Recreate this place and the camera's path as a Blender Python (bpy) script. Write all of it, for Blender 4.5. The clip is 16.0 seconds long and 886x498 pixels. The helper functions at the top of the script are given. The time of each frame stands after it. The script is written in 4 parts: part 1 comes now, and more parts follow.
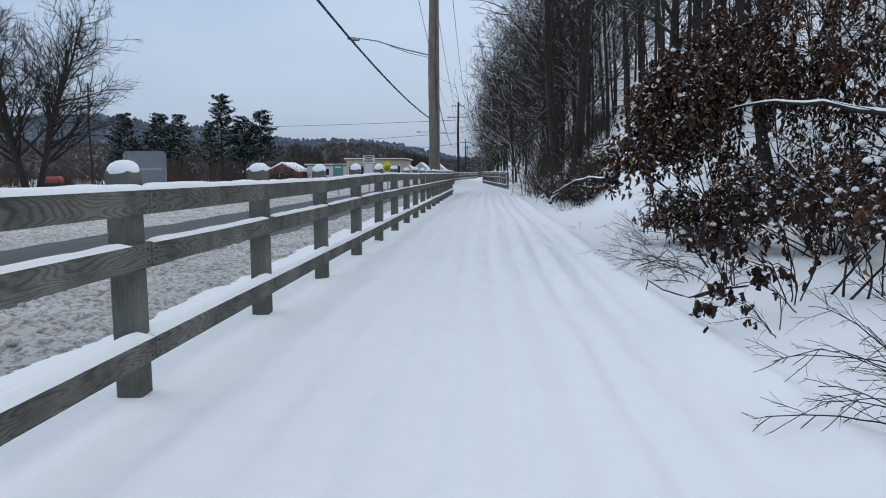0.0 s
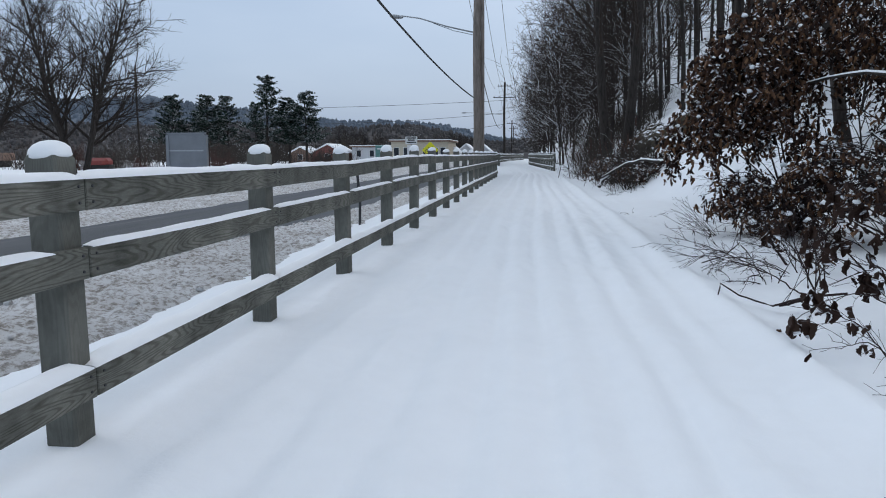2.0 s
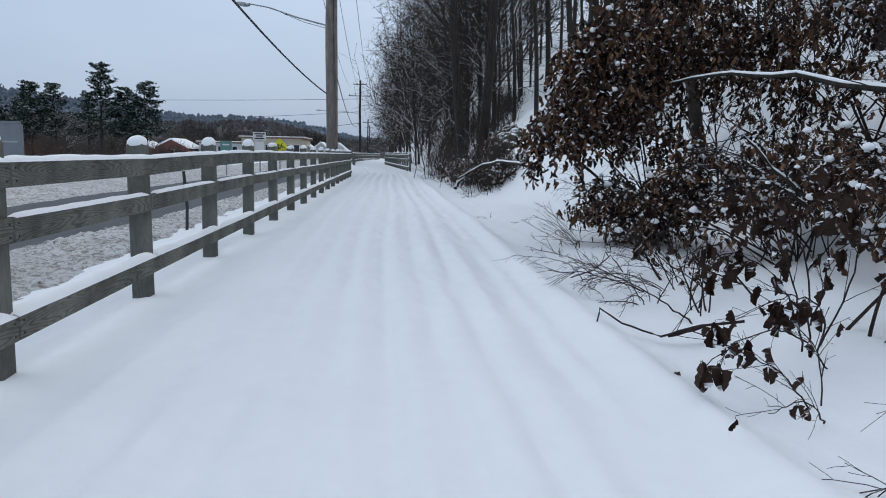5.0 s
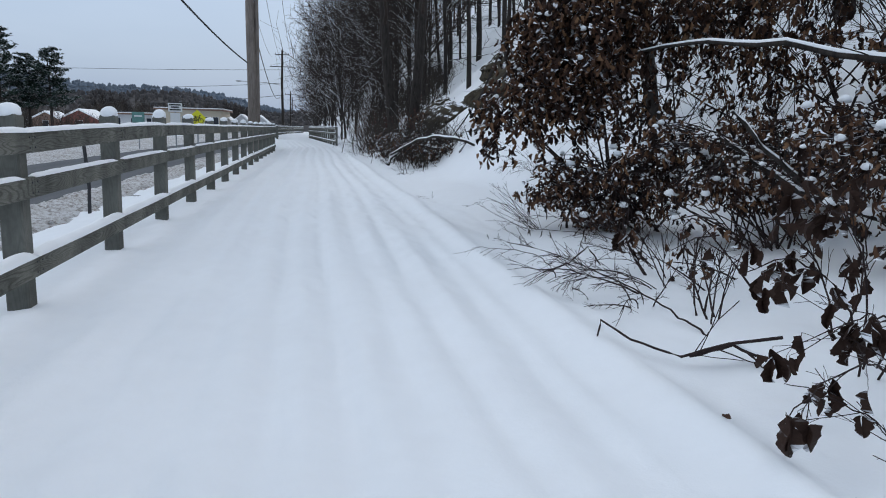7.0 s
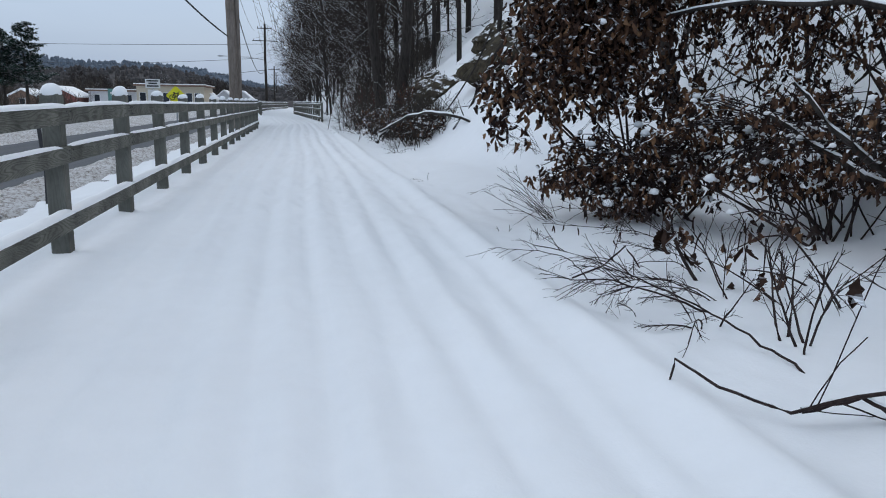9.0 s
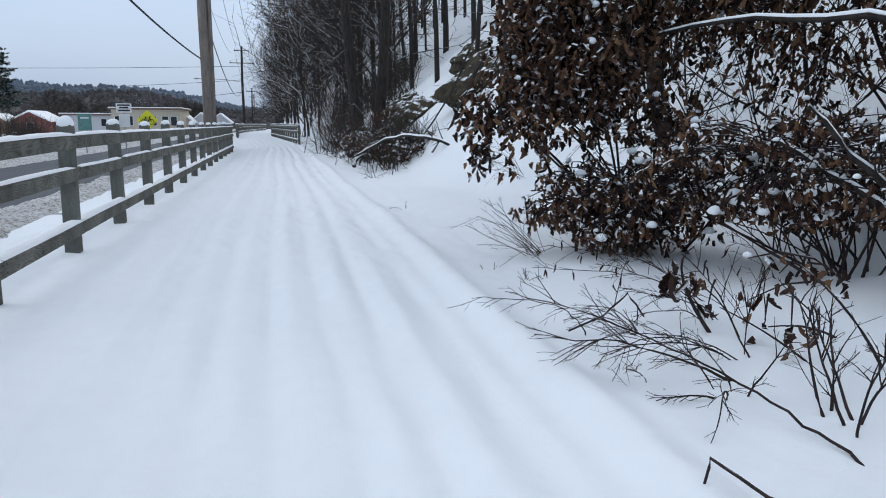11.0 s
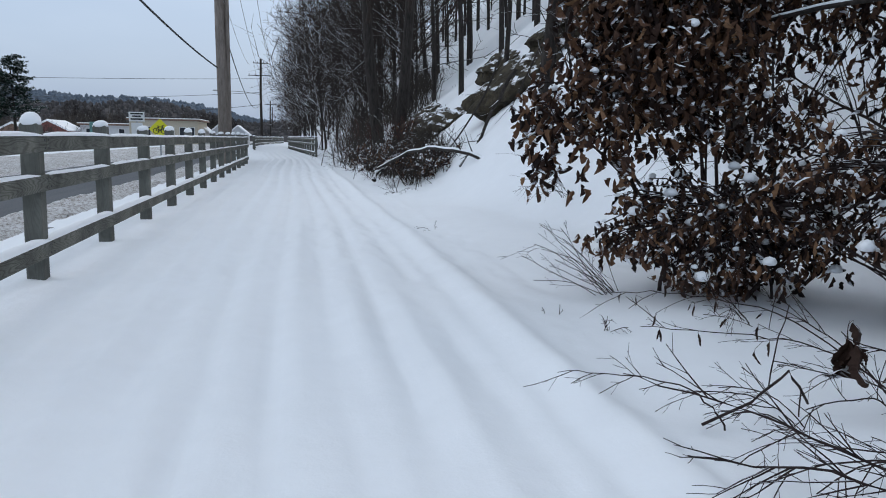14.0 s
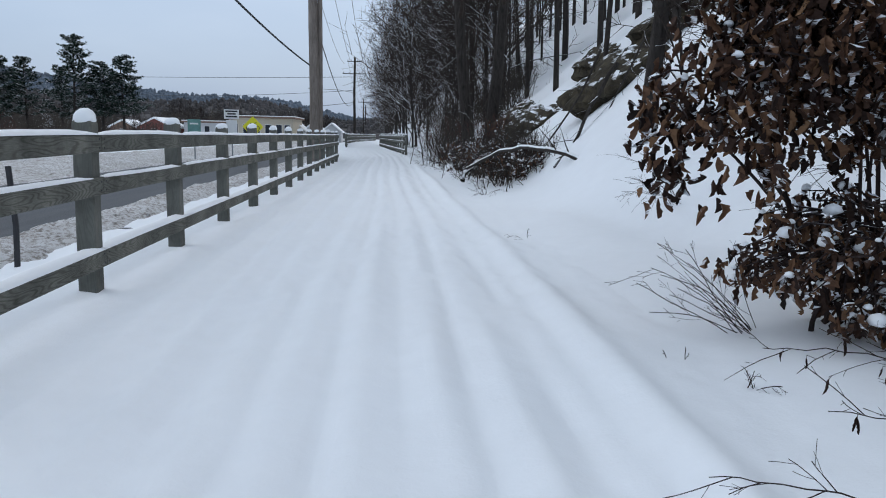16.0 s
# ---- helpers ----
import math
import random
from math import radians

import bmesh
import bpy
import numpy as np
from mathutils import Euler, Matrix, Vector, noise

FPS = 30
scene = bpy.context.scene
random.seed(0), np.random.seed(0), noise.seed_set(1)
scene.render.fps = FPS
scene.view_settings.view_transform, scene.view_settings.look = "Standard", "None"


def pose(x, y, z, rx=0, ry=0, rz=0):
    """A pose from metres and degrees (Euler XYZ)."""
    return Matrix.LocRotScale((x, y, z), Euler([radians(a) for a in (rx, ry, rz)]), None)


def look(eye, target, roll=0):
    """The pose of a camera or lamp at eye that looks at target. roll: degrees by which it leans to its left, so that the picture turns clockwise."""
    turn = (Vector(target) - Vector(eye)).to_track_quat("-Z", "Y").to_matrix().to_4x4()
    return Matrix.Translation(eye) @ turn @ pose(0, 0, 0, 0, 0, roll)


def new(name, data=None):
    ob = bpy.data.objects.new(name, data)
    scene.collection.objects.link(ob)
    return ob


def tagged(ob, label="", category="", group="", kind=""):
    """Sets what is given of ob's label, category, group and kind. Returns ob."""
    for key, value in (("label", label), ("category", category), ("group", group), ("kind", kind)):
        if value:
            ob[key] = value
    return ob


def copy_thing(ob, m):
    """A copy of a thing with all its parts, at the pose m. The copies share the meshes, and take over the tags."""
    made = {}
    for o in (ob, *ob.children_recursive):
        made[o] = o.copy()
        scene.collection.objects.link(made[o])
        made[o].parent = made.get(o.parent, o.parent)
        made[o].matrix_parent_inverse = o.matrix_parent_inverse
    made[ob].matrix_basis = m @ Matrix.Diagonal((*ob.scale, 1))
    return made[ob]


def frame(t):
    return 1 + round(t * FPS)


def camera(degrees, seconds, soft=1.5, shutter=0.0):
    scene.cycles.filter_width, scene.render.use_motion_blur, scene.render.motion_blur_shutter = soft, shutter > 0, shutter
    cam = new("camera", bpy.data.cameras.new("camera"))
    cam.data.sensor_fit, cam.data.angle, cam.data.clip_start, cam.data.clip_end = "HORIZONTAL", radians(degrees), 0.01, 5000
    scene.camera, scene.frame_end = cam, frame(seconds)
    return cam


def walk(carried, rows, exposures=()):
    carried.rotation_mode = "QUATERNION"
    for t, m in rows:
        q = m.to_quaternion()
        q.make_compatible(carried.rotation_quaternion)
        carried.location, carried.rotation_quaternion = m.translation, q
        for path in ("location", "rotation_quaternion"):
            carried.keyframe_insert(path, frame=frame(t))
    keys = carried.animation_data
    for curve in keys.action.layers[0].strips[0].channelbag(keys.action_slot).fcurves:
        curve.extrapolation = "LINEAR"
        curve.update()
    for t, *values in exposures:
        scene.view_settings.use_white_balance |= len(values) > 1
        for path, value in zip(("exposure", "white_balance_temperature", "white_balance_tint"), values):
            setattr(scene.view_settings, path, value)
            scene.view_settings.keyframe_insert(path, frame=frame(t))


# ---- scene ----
# ---------------------------------------------------------------- camera
cam = camera(62.0, 16.0, soft=1.0)
PATH = [
    (0, (0.239, 0.046, 1.264), (0.123, 2.033, 1.059), -0.2),
    (0.5, (0.301, 0.339, 1.279), (0.143, 2.323, 1.087), 0.1),
    (1, (0.272, 0.58, 1.255), (0.094, 2.56, 1.032), 0.3),
    (1.5, (0.218, 0.833, 1.281), (0.021, 2.809, 1.05), 0.2),
    (2, (0.271, 1.111, 1.276), (0.033, 3.08, 1.022), -0.2),
    (2.5, (0.297, 1.308, 1.283), (-0.006, 3.266, 1.016), -0.0),
    (3, (0.293, 1.6, 1.259), (0.005, 3.56, 0.991), -0.8),
    (3.5, (0.319, 1.797, 1.289), (-0.027, 3.749, 1.027), -0.5),
    (4, (0.364, 2.033, 1.277), (0.13, 4.004, 1.033), -0.3),
    (4.5, (0.359, 2.225, 1.253), (0.359, 4.209, 1.005), 0.4),
    (7, (0.201, 3.569, 1.26), (0.549, 5.513, 0.943), 1.4),
    (7.5, (0.116, 3.832, 1.3), (0.561, 5.749, 0.947), 0.9),
    (8, (0.169, 4.086, 1.261), (0.578, 6.009, 0.897), 0.8),
    (8.5, (0.209, 4.392, 1.249), (0.591, 6.323, 0.893), 0.9),
    (9, (0.223, 4.669, 1.288), (0.603, 6.594, 0.905), 0.9),
    (9.5, (0.319, 4.912, 1.301), (0.651, 6.848, 0.921), 1.3),
    (12, (0.388, 5.689, 1.395), (0.878, 7.604, 1.09), -0.3),
    (12.5, (0.391, 5.945, 1.339), (0.879, 7.862, 1.044), -0.2),
    (13, (0.423, 6.255, 1.335), (0.808, 8.199, 1.069), 0.6),
    (13.5, (0.389, 6.589, 1.295), (0.831, 8.52, 1.02), 1.1),
    (14, (0.436, 6.886, 1.269), (0.83, 8.825, 0.978), 1.1),
    (14.5, (0.507, 7.158, 1.291), (0.788, 9.114, 0.983), 1.6),
    (15, (0.48, 7.401, 1.269), (0.772, 9.355, 0.96), 1.2),
    (15.5, (0.517, 7.624, 1.269), (0.807, 9.579, 0.963), 0.8),
    (16, (0.569, 7.834, 1.29), (0.726, 9.805, 0.988), 1.3),
]

walk(cam, [(t, look(eye, target, roll)) for t, eye, target, roll in PATH],
     exposures=((0.0, -0.08), (9.0, -0.05), (11.5, 0.14), (12.8, 0.13), (13.5, 0.08), (14.0, -0.03), (15.0, -0.08), (16.0, -0.02)))

# ---------------------------------------------------------------- light: overcast winter sky
world = bpy.data.worlds.new("overcast_sky")
scene.world = world
world.use_nodes = True
wn, wl = world.node_tree.nodes, world.node_tree.links
wn.clear()
w_out = wn.new("ShaderNodeOutputWorld")
sky = wn.new("ShaderNodeTexSky")
sky.sky_type = 'NISHITA'
sky.sun_disc = False
sky.sun_elevation, sky.sun_rotation = radians(35), radians(60)
sky.dust_density = 4.0
bg_sky = wn.new("ShaderNodeBackground")
bg_sky.inputs["Strength"].default_value = 0.05
bg_cloud = wn.new("ShaderNodeBackground")
w_tc = wn.new("ShaderNodeTexCoord")
w_noise = wn.new("ShaderNodeTexNoise")
w_noise.inputs["Scale"].default_value = 2.2
w_noise.inputs["Detail"].default_value = 5.0
w_ramp = wn.new("ShaderNodeValToRGB")
w_ramp.color_ramp.elements[0].color = (0.45, 0.555, 0.69, 1)
w_ramp.color_ramp.elements[1].color = (0.55, 0.645, 0.765, 1)
w_ramp.color_ramp.elements[0].position, w_ramp.color_ramp.elements[1].position = 0.3, 0.7
w_map = wn.new("ShaderNodeMapping")
w_map.inputs["Scale"].default_value = (1, 1, 3.5)
wl.new(w_tc.outputs["Generated"], w_map.inputs["Vector"])
wl.new(w_map.outputs["Vector"], w_noise.inputs["Vector"])
wl.new(w_noise.outputs["Fac"], w_ramp.inputs["Fac"])
w_mix = wn.new("ShaderNodeMix")
w_mix.data_type, w_mix.blend_type = 'RGBA', 'MULTIPLY'
w_mix.inputs[0].default_value = 1.0
w_tint = wn.new("ShaderNodeValToRGB")
w_tint.color_ramp.elements[0].color = (0.91, 0.975, 1.11, 1)
w_tint.color_ramp.elements[1].color = (1.055, 1.0, 0.93, 1)
w_tint.color_ramp.elements[1].position = 0.7
wl.new(w_ramp.outputs["Color"], w_mix.inputs[6])
wl.new(w_tint.outputs["Color"], w_mix.inputs[7])
wl.new(w_mix.outputs[2], bg_cloud.inputs["Color"])
wl.new(sky.outputs["Color"], bg_sky.inputs["Color"])
w_sep = wn.new("ShaderNodeSeparateXYZ")
wl.new(w_tc.outputs["Generated"], w_sep.inputs[0])
w_zen = wn.new("ShaderNodeMapRange")  # an overcast sky is brighter overhead than at the horizon
w_zen.inputs["From Min"].default_value, w_zen.inputs["From Max"].default_value = 0.0, 0.9
w_zen.inputs["To Min"].default_value, w_zen.inputs["To Max"].default_value = 0.74, 1.18
wl.new(w_sep.outputs["Z"], w_zen.inputs["Value"])
wl.new(w_sep.outputs["Z"], w_tint.inputs["Fac"])
wl.new(w_zen.outputs[0], bg_cloud.inputs["Strength"])
w_add = wn.new("ShaderNodeAddShader")
wl.new(bg_sky.outputs[0], w_add.inputs[0])
wl.new(bg_cloud.outputs[0], w_add.inputs[1])
wl.new(w_add.outputs[0], w_out.inputs["Surface"])

sun = new("sun", bpy.data.lights.new("sun", 'SUN'))
sun.data.energy, sun.data.angle, sun.data.color = 0.5, radians(35), (1.0, 0.97, 0.93)
sun.matrix_world = look((-40, 25, 26), (0, 12, 0))


# ---------------------------------------------------------------- materials
class Mat:
    """A small wrapper to wire procedural materials."""

    def __init__(self, name, rough=0.8, metal=0.0):
        self.m = bpy.data.materials.new(name)
        self.m.use_nodes = True
        self.t = self.m.node_tree
        self.b = self.t.nodes["Principled BSDF"]
        self.b.inputs["Roughness"].default_value = rough
        self.b.inputs["Metallic"].default_value = metal

    def n(self, kind, **inputs):
        node = self.t.nodes.new(kind)
        for k, v in inputs.items():
            node.inputs[k.replace("_", " ")].default_value = v
        return node

    def link(self, a, b):
        self.t.links.new(a, b)

    def coords(self, scale=(1, 1, 1), kind="Object"):
        tc = self.n("ShaderNodeTexCoord")
        mp = self.n("ShaderNodeMapping")
        mp.inputs["Scale"].default_value = scale
        self.link(tc.outputs[kind], mp.inputs["Vector"])
        return mp.outputs["Vector"]

    def noise(self, vec, scale, detail=5.0, rough=0.6, distort=0.0):
        nz = self.n("ShaderNodeTexNoise", Scale=scale, Detail=detail, Roughness=rough, Distortion=distort)
        self.link(vec, nz.inputs["Vector"])
        return nz.outputs["Fac"]

    def ramp(self, fac, stops):
        r = self.n("ShaderNodeValToRGB")
        els = r.color_ramp.elements
        while len(els) < len(stops):
            els.new(0.5)
        for e, (p, c) in zip(els, stops):
            e.position, e.color = p, (*c, 1)
        self.link(fac, r.inputs["Fac"])
        return r.outputs["Color"]

    def mix(self, fac, a, b, mode='MIX'):
        mx = self.t.nodes.new("ShaderNodeMix")
        mx.data_type, mx.blend_type = 'RGBA', mode
        for sock, v in ((mx.inputs[0], fac), (mx.inputs[6], a), (mx.inputs[7], b)):
            if isinstance(v, (tuple, float, int)):
                sock.default_value = (*v, 1) if isinstance(v, tuple) else v
            else:
                self.link(v, sock)
        return mx.outputs[2]

    def bump(self, height, strength, distance):
        bp = self.n("ShaderNodeBump", Strength=strength, Distance=distance)
        self.link(height, bp.inputs["Height"])
        self.link(bp.outputs["Normal"], self.b.inputs["Normal"])

    def snow_on_top(self, color, lo, hi, vec, scale=9.0, spread=0.5):
        """White where the surface faces up, broken by noise."""
        geo = self.n("ShaderNodeNewGeometry")
        sep = self.n("ShaderNodeSeparateXYZ")
        self.link(geo.outputs["True Normal"], sep.inputs[0])
        nz = self.noise(vec, scale, 3.0)
        ma = self.n("ShaderNodeMath")
        ma.operation = 'MULTIPLY_ADD'
        self.link(nz, ma.inputs[0])
        ma.inputs[1].default_value = spread
        self.link(sep.outputs["Z"], ma.inputs[2])
        mr = self.n("ShaderNodeMapRange")
        mr.inputs["From Min"].default_value, mr.inputs["From Max"].default_value = lo, hi
        self.link(ma.outputs[0], mr.inputs["Value"])
        return self.mix(mr.outputs[0], color, (0.82, 0.85, 0.9))

    def color(self, c):
        if isinstance(c, tuple):
            self.b.inputs["Base Color"].default_value = (*c, 1)
        else:
            self.link(c, self.b.inputs["Base Color"])
        return self.m


def plain(name, c, rough=0.7, metal=0.0, vary=0.25, scale=6.0):
    k = Mat(name, rough, metal)
    v = k.coords()
    dark = tuple(x * (1 - vary) for x in c)
    light = tuple(min(1, x * (1 + vary * 0.6)) for x in c)
    return k.color(k.ramp(k.noise(v, scale), [(0.3, dark), (0.7, light)]))


def make_snow(name, tint=(0.86, 0.885, 0.92), grain=1.0):
    k = Mat(name, 0.75)
    v = k.coords()
    big, fine, mid = k.noise(v, 0.7, 4), k.noise(v, 60.0, 4), k.noise(v, 5.0, 5)
    c = k.ramp(big, [(0.3, tuple(x * 0.965 for x in tint)), (0.7, tint)])
    k.color(k.mix(0.25, c, k.ramp(mid, [(0.35, tuple(x * 0.93 for x in tint)), (0.65, tint)])))
    ma = k.n("ShaderNodeMath")
    ma.operation = 'MULTIPLY_ADD'
    k.link(fine, ma.inputs[0])
    ma.inputs[1].default_value = 0.25 * grain
    k.link(mid, ma.inputs[2])
    k.bump(ma.outputs[0], 0.35, 0.02)
    k.b.inputs["Specular IOR Level"].default_value = 0.25
    return k.m


SNOW = make_snow("snow")
SNOW_CAP = make_snow("snow_cap", (0.88, 0.9, 0.925), 0.5)


def make_slush():
    k = Mat("slush", 0.65)
    v = k.coords()
    lum, big = k.noise(v, 13.0, 8, 0.72), k.noise(v, 0.9, 4)
    c = k.ramp(lum, [(0.35, (0.06, 0.049, 0.04)), (0.45, (0.30, 0.27, 0.245)), (0.53, (0.68, 0.685, 0.70))])
    k.color(k.mix(0.3, c, k.ramp(big, [(0.38, (0.27, 0.235, 0.205)), (0.64, (0.72, 0.725, 0.74))])))
    k.bump(lum, 0.9, 0.06)
    return k.m


SLUSH = make_slush()


def make_asphalt():
    k = Mat("wet_asphalt", 0.6)
    k.b.inputs["Specular IOR Level"].default_value = 0.3
    v, st = k.coords(), k.coords((1.2, 0.06, 1))
    fine, streak = k.noise(v, 90.0, 3), k.noise(st, 2.5, 6)
    c = k.ramp(streak, [(0.4, (0.035, 0.038, 0.043)), (0.66, (0.07, 0.073, 0.078)), (0.85, (0.26, 0.26, 0.26))])
    k.color(k.mix(0.3, c, k.ramp(fine, [(0.3, (0.03, 0.03, 0.033)), (0.7, (0.13, 0.13, 0.135))])))
    k.bump(fine, 0.4, 0.005)
    return k.m


ASPHALT = make_asphalt()


def make_weathered(name, along, tone=1.0):
    """Grey-green weathered softwood, grain along one axis (0 x, 1 y, 2 z)."""
    k = Mat(name, 0.82)
    oi = k.n("ShaderNodeObjectInfo")
    tc = k.n("ShaderNodeTexCoord")
    add = k.n("ShaderNodeVectorMath")
    sc = k.n("ShaderNodeVectorMath")
    sc.operation = 'SCALE'
    cb = k.n("ShaderNodeCombineXYZ")
    for i in range(3):
        k.link(oi.outputs["Random"], cb.inputs[i])
    k.link(cb.outputs[0], sc.inputs[0])
    sc.inputs["Scale"].default_value = 37.0
    k.link(tc.outputs["Object"], add.inputs[0])
    k.link(sc.outputs[0], add.inputs[1])
    mp = k.n("ShaderNodeMapping")
    s = [1.0, 1.0, 1.0]
    s[along] = 0.12
    mp.inputs["Scale"].default_value = s
    k.link(add.outputs[0], mp.inputs["Vector"])
    v = mp.outputs["Vector"]
    blob = k.noise(v, 4.5, 2.0, 0.45)
    wave = k.n("ShaderNodeMath")
    wave.operation = 'MULTIPLY'
    k.link(blob, wave.inputs[0])
    wave.inputs[1].default_value = 240.0
    sn = k.n("ShaderNodeMath")
    sn.operation = 'SINE'
    k.link(wave.outputs[0], sn.inputs[0])
    half = k.n("ShaderNodeMapRange")
    half.inputs["From Min"].default_value = -1.0
    k.link(sn.outputs[0], half.inputs["Value"])
    fibre = k.noise(v, 120.0, 4.0, 0.7)
    stain = k.noise(tc.outputs["Object"], 2.2, 5.0)
    base = k.ramp(stain, [(0.3, (0.076 * tone, 0.078 * tone, 0.07 * tone)), (0.5, (0.137 * tone, 0.139 * tone, 0.125 * tone)),
                          (0.72, (0.21 * tone, 0.208 * tone, 0.187 * tone))])
    ring = k.mix(1.0, base, k.ramp(half.outputs[0], [(0.05, (0.62, 0.62, 0.59)), (0.55, (1, 1, 1))]), 'MULTIPLY')
    fib = k.mix(0.8, ring, k.ramp(fibre, [(0.3, (0.62, 0.6, 0.56)), (0.65, (1.06, 1.06, 1.06))]), 'MULTIPLY')
    k.color(k.mix(0.35, base, fib) if along == 2 else fib)
    k.b.inputs["Specular IOR Level"].default_value = 0.2
    k.bump(fibre, 0.5, 0.004)
    return k.m


WOOD_RAIL = make_weathered("weathered_rail", 1)
WOOD_POST = make_weathered("weathered_post", 2, 0.95)


def make_bark(name, dark, light, snow_lo=0.95, snow_hi=1.15, scale=1.0):
    k = Mat(name, 0.9)
    v = k.coords((1, 1, 0.2))
    g, s = k.noise(v, 14.0 * scale, 6.0, 0.7), k.coords()
    c = k.ramp(g, [(0.3, dark), (0.7, light)])
    k.color(k.snow_on_top(c, snow_lo, snow_hi, s, 3.0))
    k.bump(g, 0.8, 0.03)
    k.b.inputs["Specular IOR Level"].default_value = 0.15
    return k.m


BARK = make_bark("bark", (0.016, 0.014, 0.013), (0.058, 0.05, 0.045), 0.95, 1.15)
TWIG = make_bark("twig_bark", (0.022, 0.017, 0.015), (0.06, 0.047, 0.04), 0.95, 1.25)
TWIG_SNOWY = make_bark("snow_lined_bark", (0.022, 0.017, 0.015), (0.06, 0.047, 0.04), 0.72, 1.0)
TWIG_DARK = make_bark("dark_twig_bark", (0.016, 0.013, 0.012), (0.045, 0.037, 0.033), 1.2, 1.4)
TWIG_NEAR = make_bark("stem_bark", (0.014, 0.010, 0.011), (0.06, 0.043, 0.04), 1.2, 1.35)
BRANCH_SNOW = make_bark("snowy_branch", (0.05, 0.045, 0.04), (0.13, 0.12, 0.11), 0.6, 0.75)
POLE_WOOD = make_bark("pole_wood", (0.12, 0.103, 0.09), (0.29, 0.25, 0.222), 1.4, 1.5, 0.5)


def make_leaf(name, stops, lo=0.95, hi=1.15):
    k = Mat(name, 0.7)
    geo = k.n("ShaderNodeNewGeometry")
    c = k.ramp(geo.outputs["Random Per Island"], stops)
    v = k.coords()
    c2 = k.mix(0.5, c, k.ramp(k.noise(v, 45.0, 4), [(0.3, (0.45, 0.42, 0.4)), (0.7, (1.1, 1.1, 1.1))]), 'MULTIPLY')
    k.b.inputs["Specular IOR Level"].default_value = 0.12
    k.color(k.snow_on_top(c2, lo, hi, v, 6.0, 0.7))
    return k.m


LEAF = make_leaf("dead_leaf", [(0.0, (0.015, 0.010, 0.009)), (0.4, (0.048, 0.027, 0.02)), (0.75, (0.12, 0.064, 0.04)), (0.92, (0.17, 0.093, 0.053)), (1.0, (0.23, 0.13, 0.07))], 0.86, 1.08)
NEEDLE = make_leaf("pine_needles", [(0.0, (0.012, 0.024, 0.02)), (0.6, (0.022, 0.045, 0.034)), (1.0, (0.035, 0.06, 0.045))], 1.05, 1.5)
ROCK = make_bark("rock", (0.013, 0.012, 0.010), (0.08, 0.066, 0.045), 1.05, 1.15, 0.3)
FAR_WOODS = plain("far_woods", (0.066, 0.062, 0.064), 0.95, vary=0.5, scale=0.12)
# aerial haze is painted into the skyline hill's pale blue-grey colour
HAZE_TINTED_HILL = plain("haze_tinted_hill", (0.115, 0.145, 0.185), 0.95, vary=0.3, scale=0.03)
YELLOW = plain("sign_yellow", (0.78, 0.74, 0.02), 0.4, vary=0.06)
BLACK = plain("black_paint", (0.02, 0.02, 0.02), 0.5)
WHITE = plain("white_paint", (0.75, 0.76, 0.76), 0.5, vary=0.06)
GREEN_SIGN = plain("sign_green", (0.12, 0.27, 0.25), 0.5)
METAL = plain("galvanised_steel", (0.32, 0.34, 0.36), 0.5, 0.6, vary=0.15)
DARK_STEEL = plain("dark_steel", (0.05, 0.05, 0.055), 0.6, 0.5)
GREY_BOARD = plain("grey_board", (0.15, 0.165, 0.185), 0.6, vary=0.15, scale=1.5)
WIRE = plain("wire", (0.025, 0.027, 0.03), 0.6)
BEIGE = plain("beige_wall", (0.50, 0.45, 0.36), 0.85, vary=0.1)
RED_WALL = plain("red_wall", (0.20, 0.075, 0.065), 0.85)
BROWN_WALL = plain("brown_wall", (0.20, 0.13, 0.10), 0.85)
WHITE_WALL = plain("white_wall", (0.6, 0.61, 0.63), 0.85, vary=0.1)
GLASS_DARK = plain("window_pane", (0.03, 0.035, 0.045), 0.1)
TRUCK_YELLOW = plain("truck_yellow", (0.45, 0.30, 0.06), 0.5)
TYRE = plain("tyre_rubber", (0.025, 0.025, 0.025), 0.9)
RED_PAINT = plain("red_paint", (0.22, 0.035, 0.03), 0.5)


# ---------------------------------------------------------------- mesh helpers
def mesh_ob(name, verts, faces, mat, parent=None, label="", smooth=False):
    me = bpy.data.meshes.new(name)
    me.from_pydata([tuple(v) for v in verts], [], faces)
    me.materials.append(mat)
    if smooth:
        me.polygons.foreach_set("use_smooth", [True] * len(me.polygons))
    me.update()
    ob = new(name, me)
    if parent:
        ob.parent = parent
    if label:
        tagged(ob, label)
    return ob


def part(name, bm, mat, parent=None, label="", smooth=False):
    me = bpy.data.meshes.new(name)
    bm.to_mesh(me)
    bm.free()
    me.materials.append(mat)
    if smooth:
        me.polygons.foreach_set("use_smooth", [True] * len(me.polygons))
    ob = new(name, me)
    if parent:
        ob.parent = parent
    if label:
        tagged(ob, label)
    return ob


def box(x0, x1, y0, y1, z0, z1, bevel=0.0, bm=None):
    made = bmesh.new() if bm is None else bm
    r = bmesh.ops.create_cube(made, size=1)
    bmesh.ops.transform(made, verts=r["verts"], matrix=Matrix.Translation(((x0 + x1) / 2, (y0 + y1) / 2, (z0 + z1) / 2)) @ Matrix.Diagonal((x1 - x0, y1 - y0, z1 - z0, 1)))
    if bevel:
        es = list({e for v in r["verts"] for e in v.link_edges})
        bmesh.ops.bevel(made, geom=es, offset=bevel, segments=1, affect='EDGES')
    return made


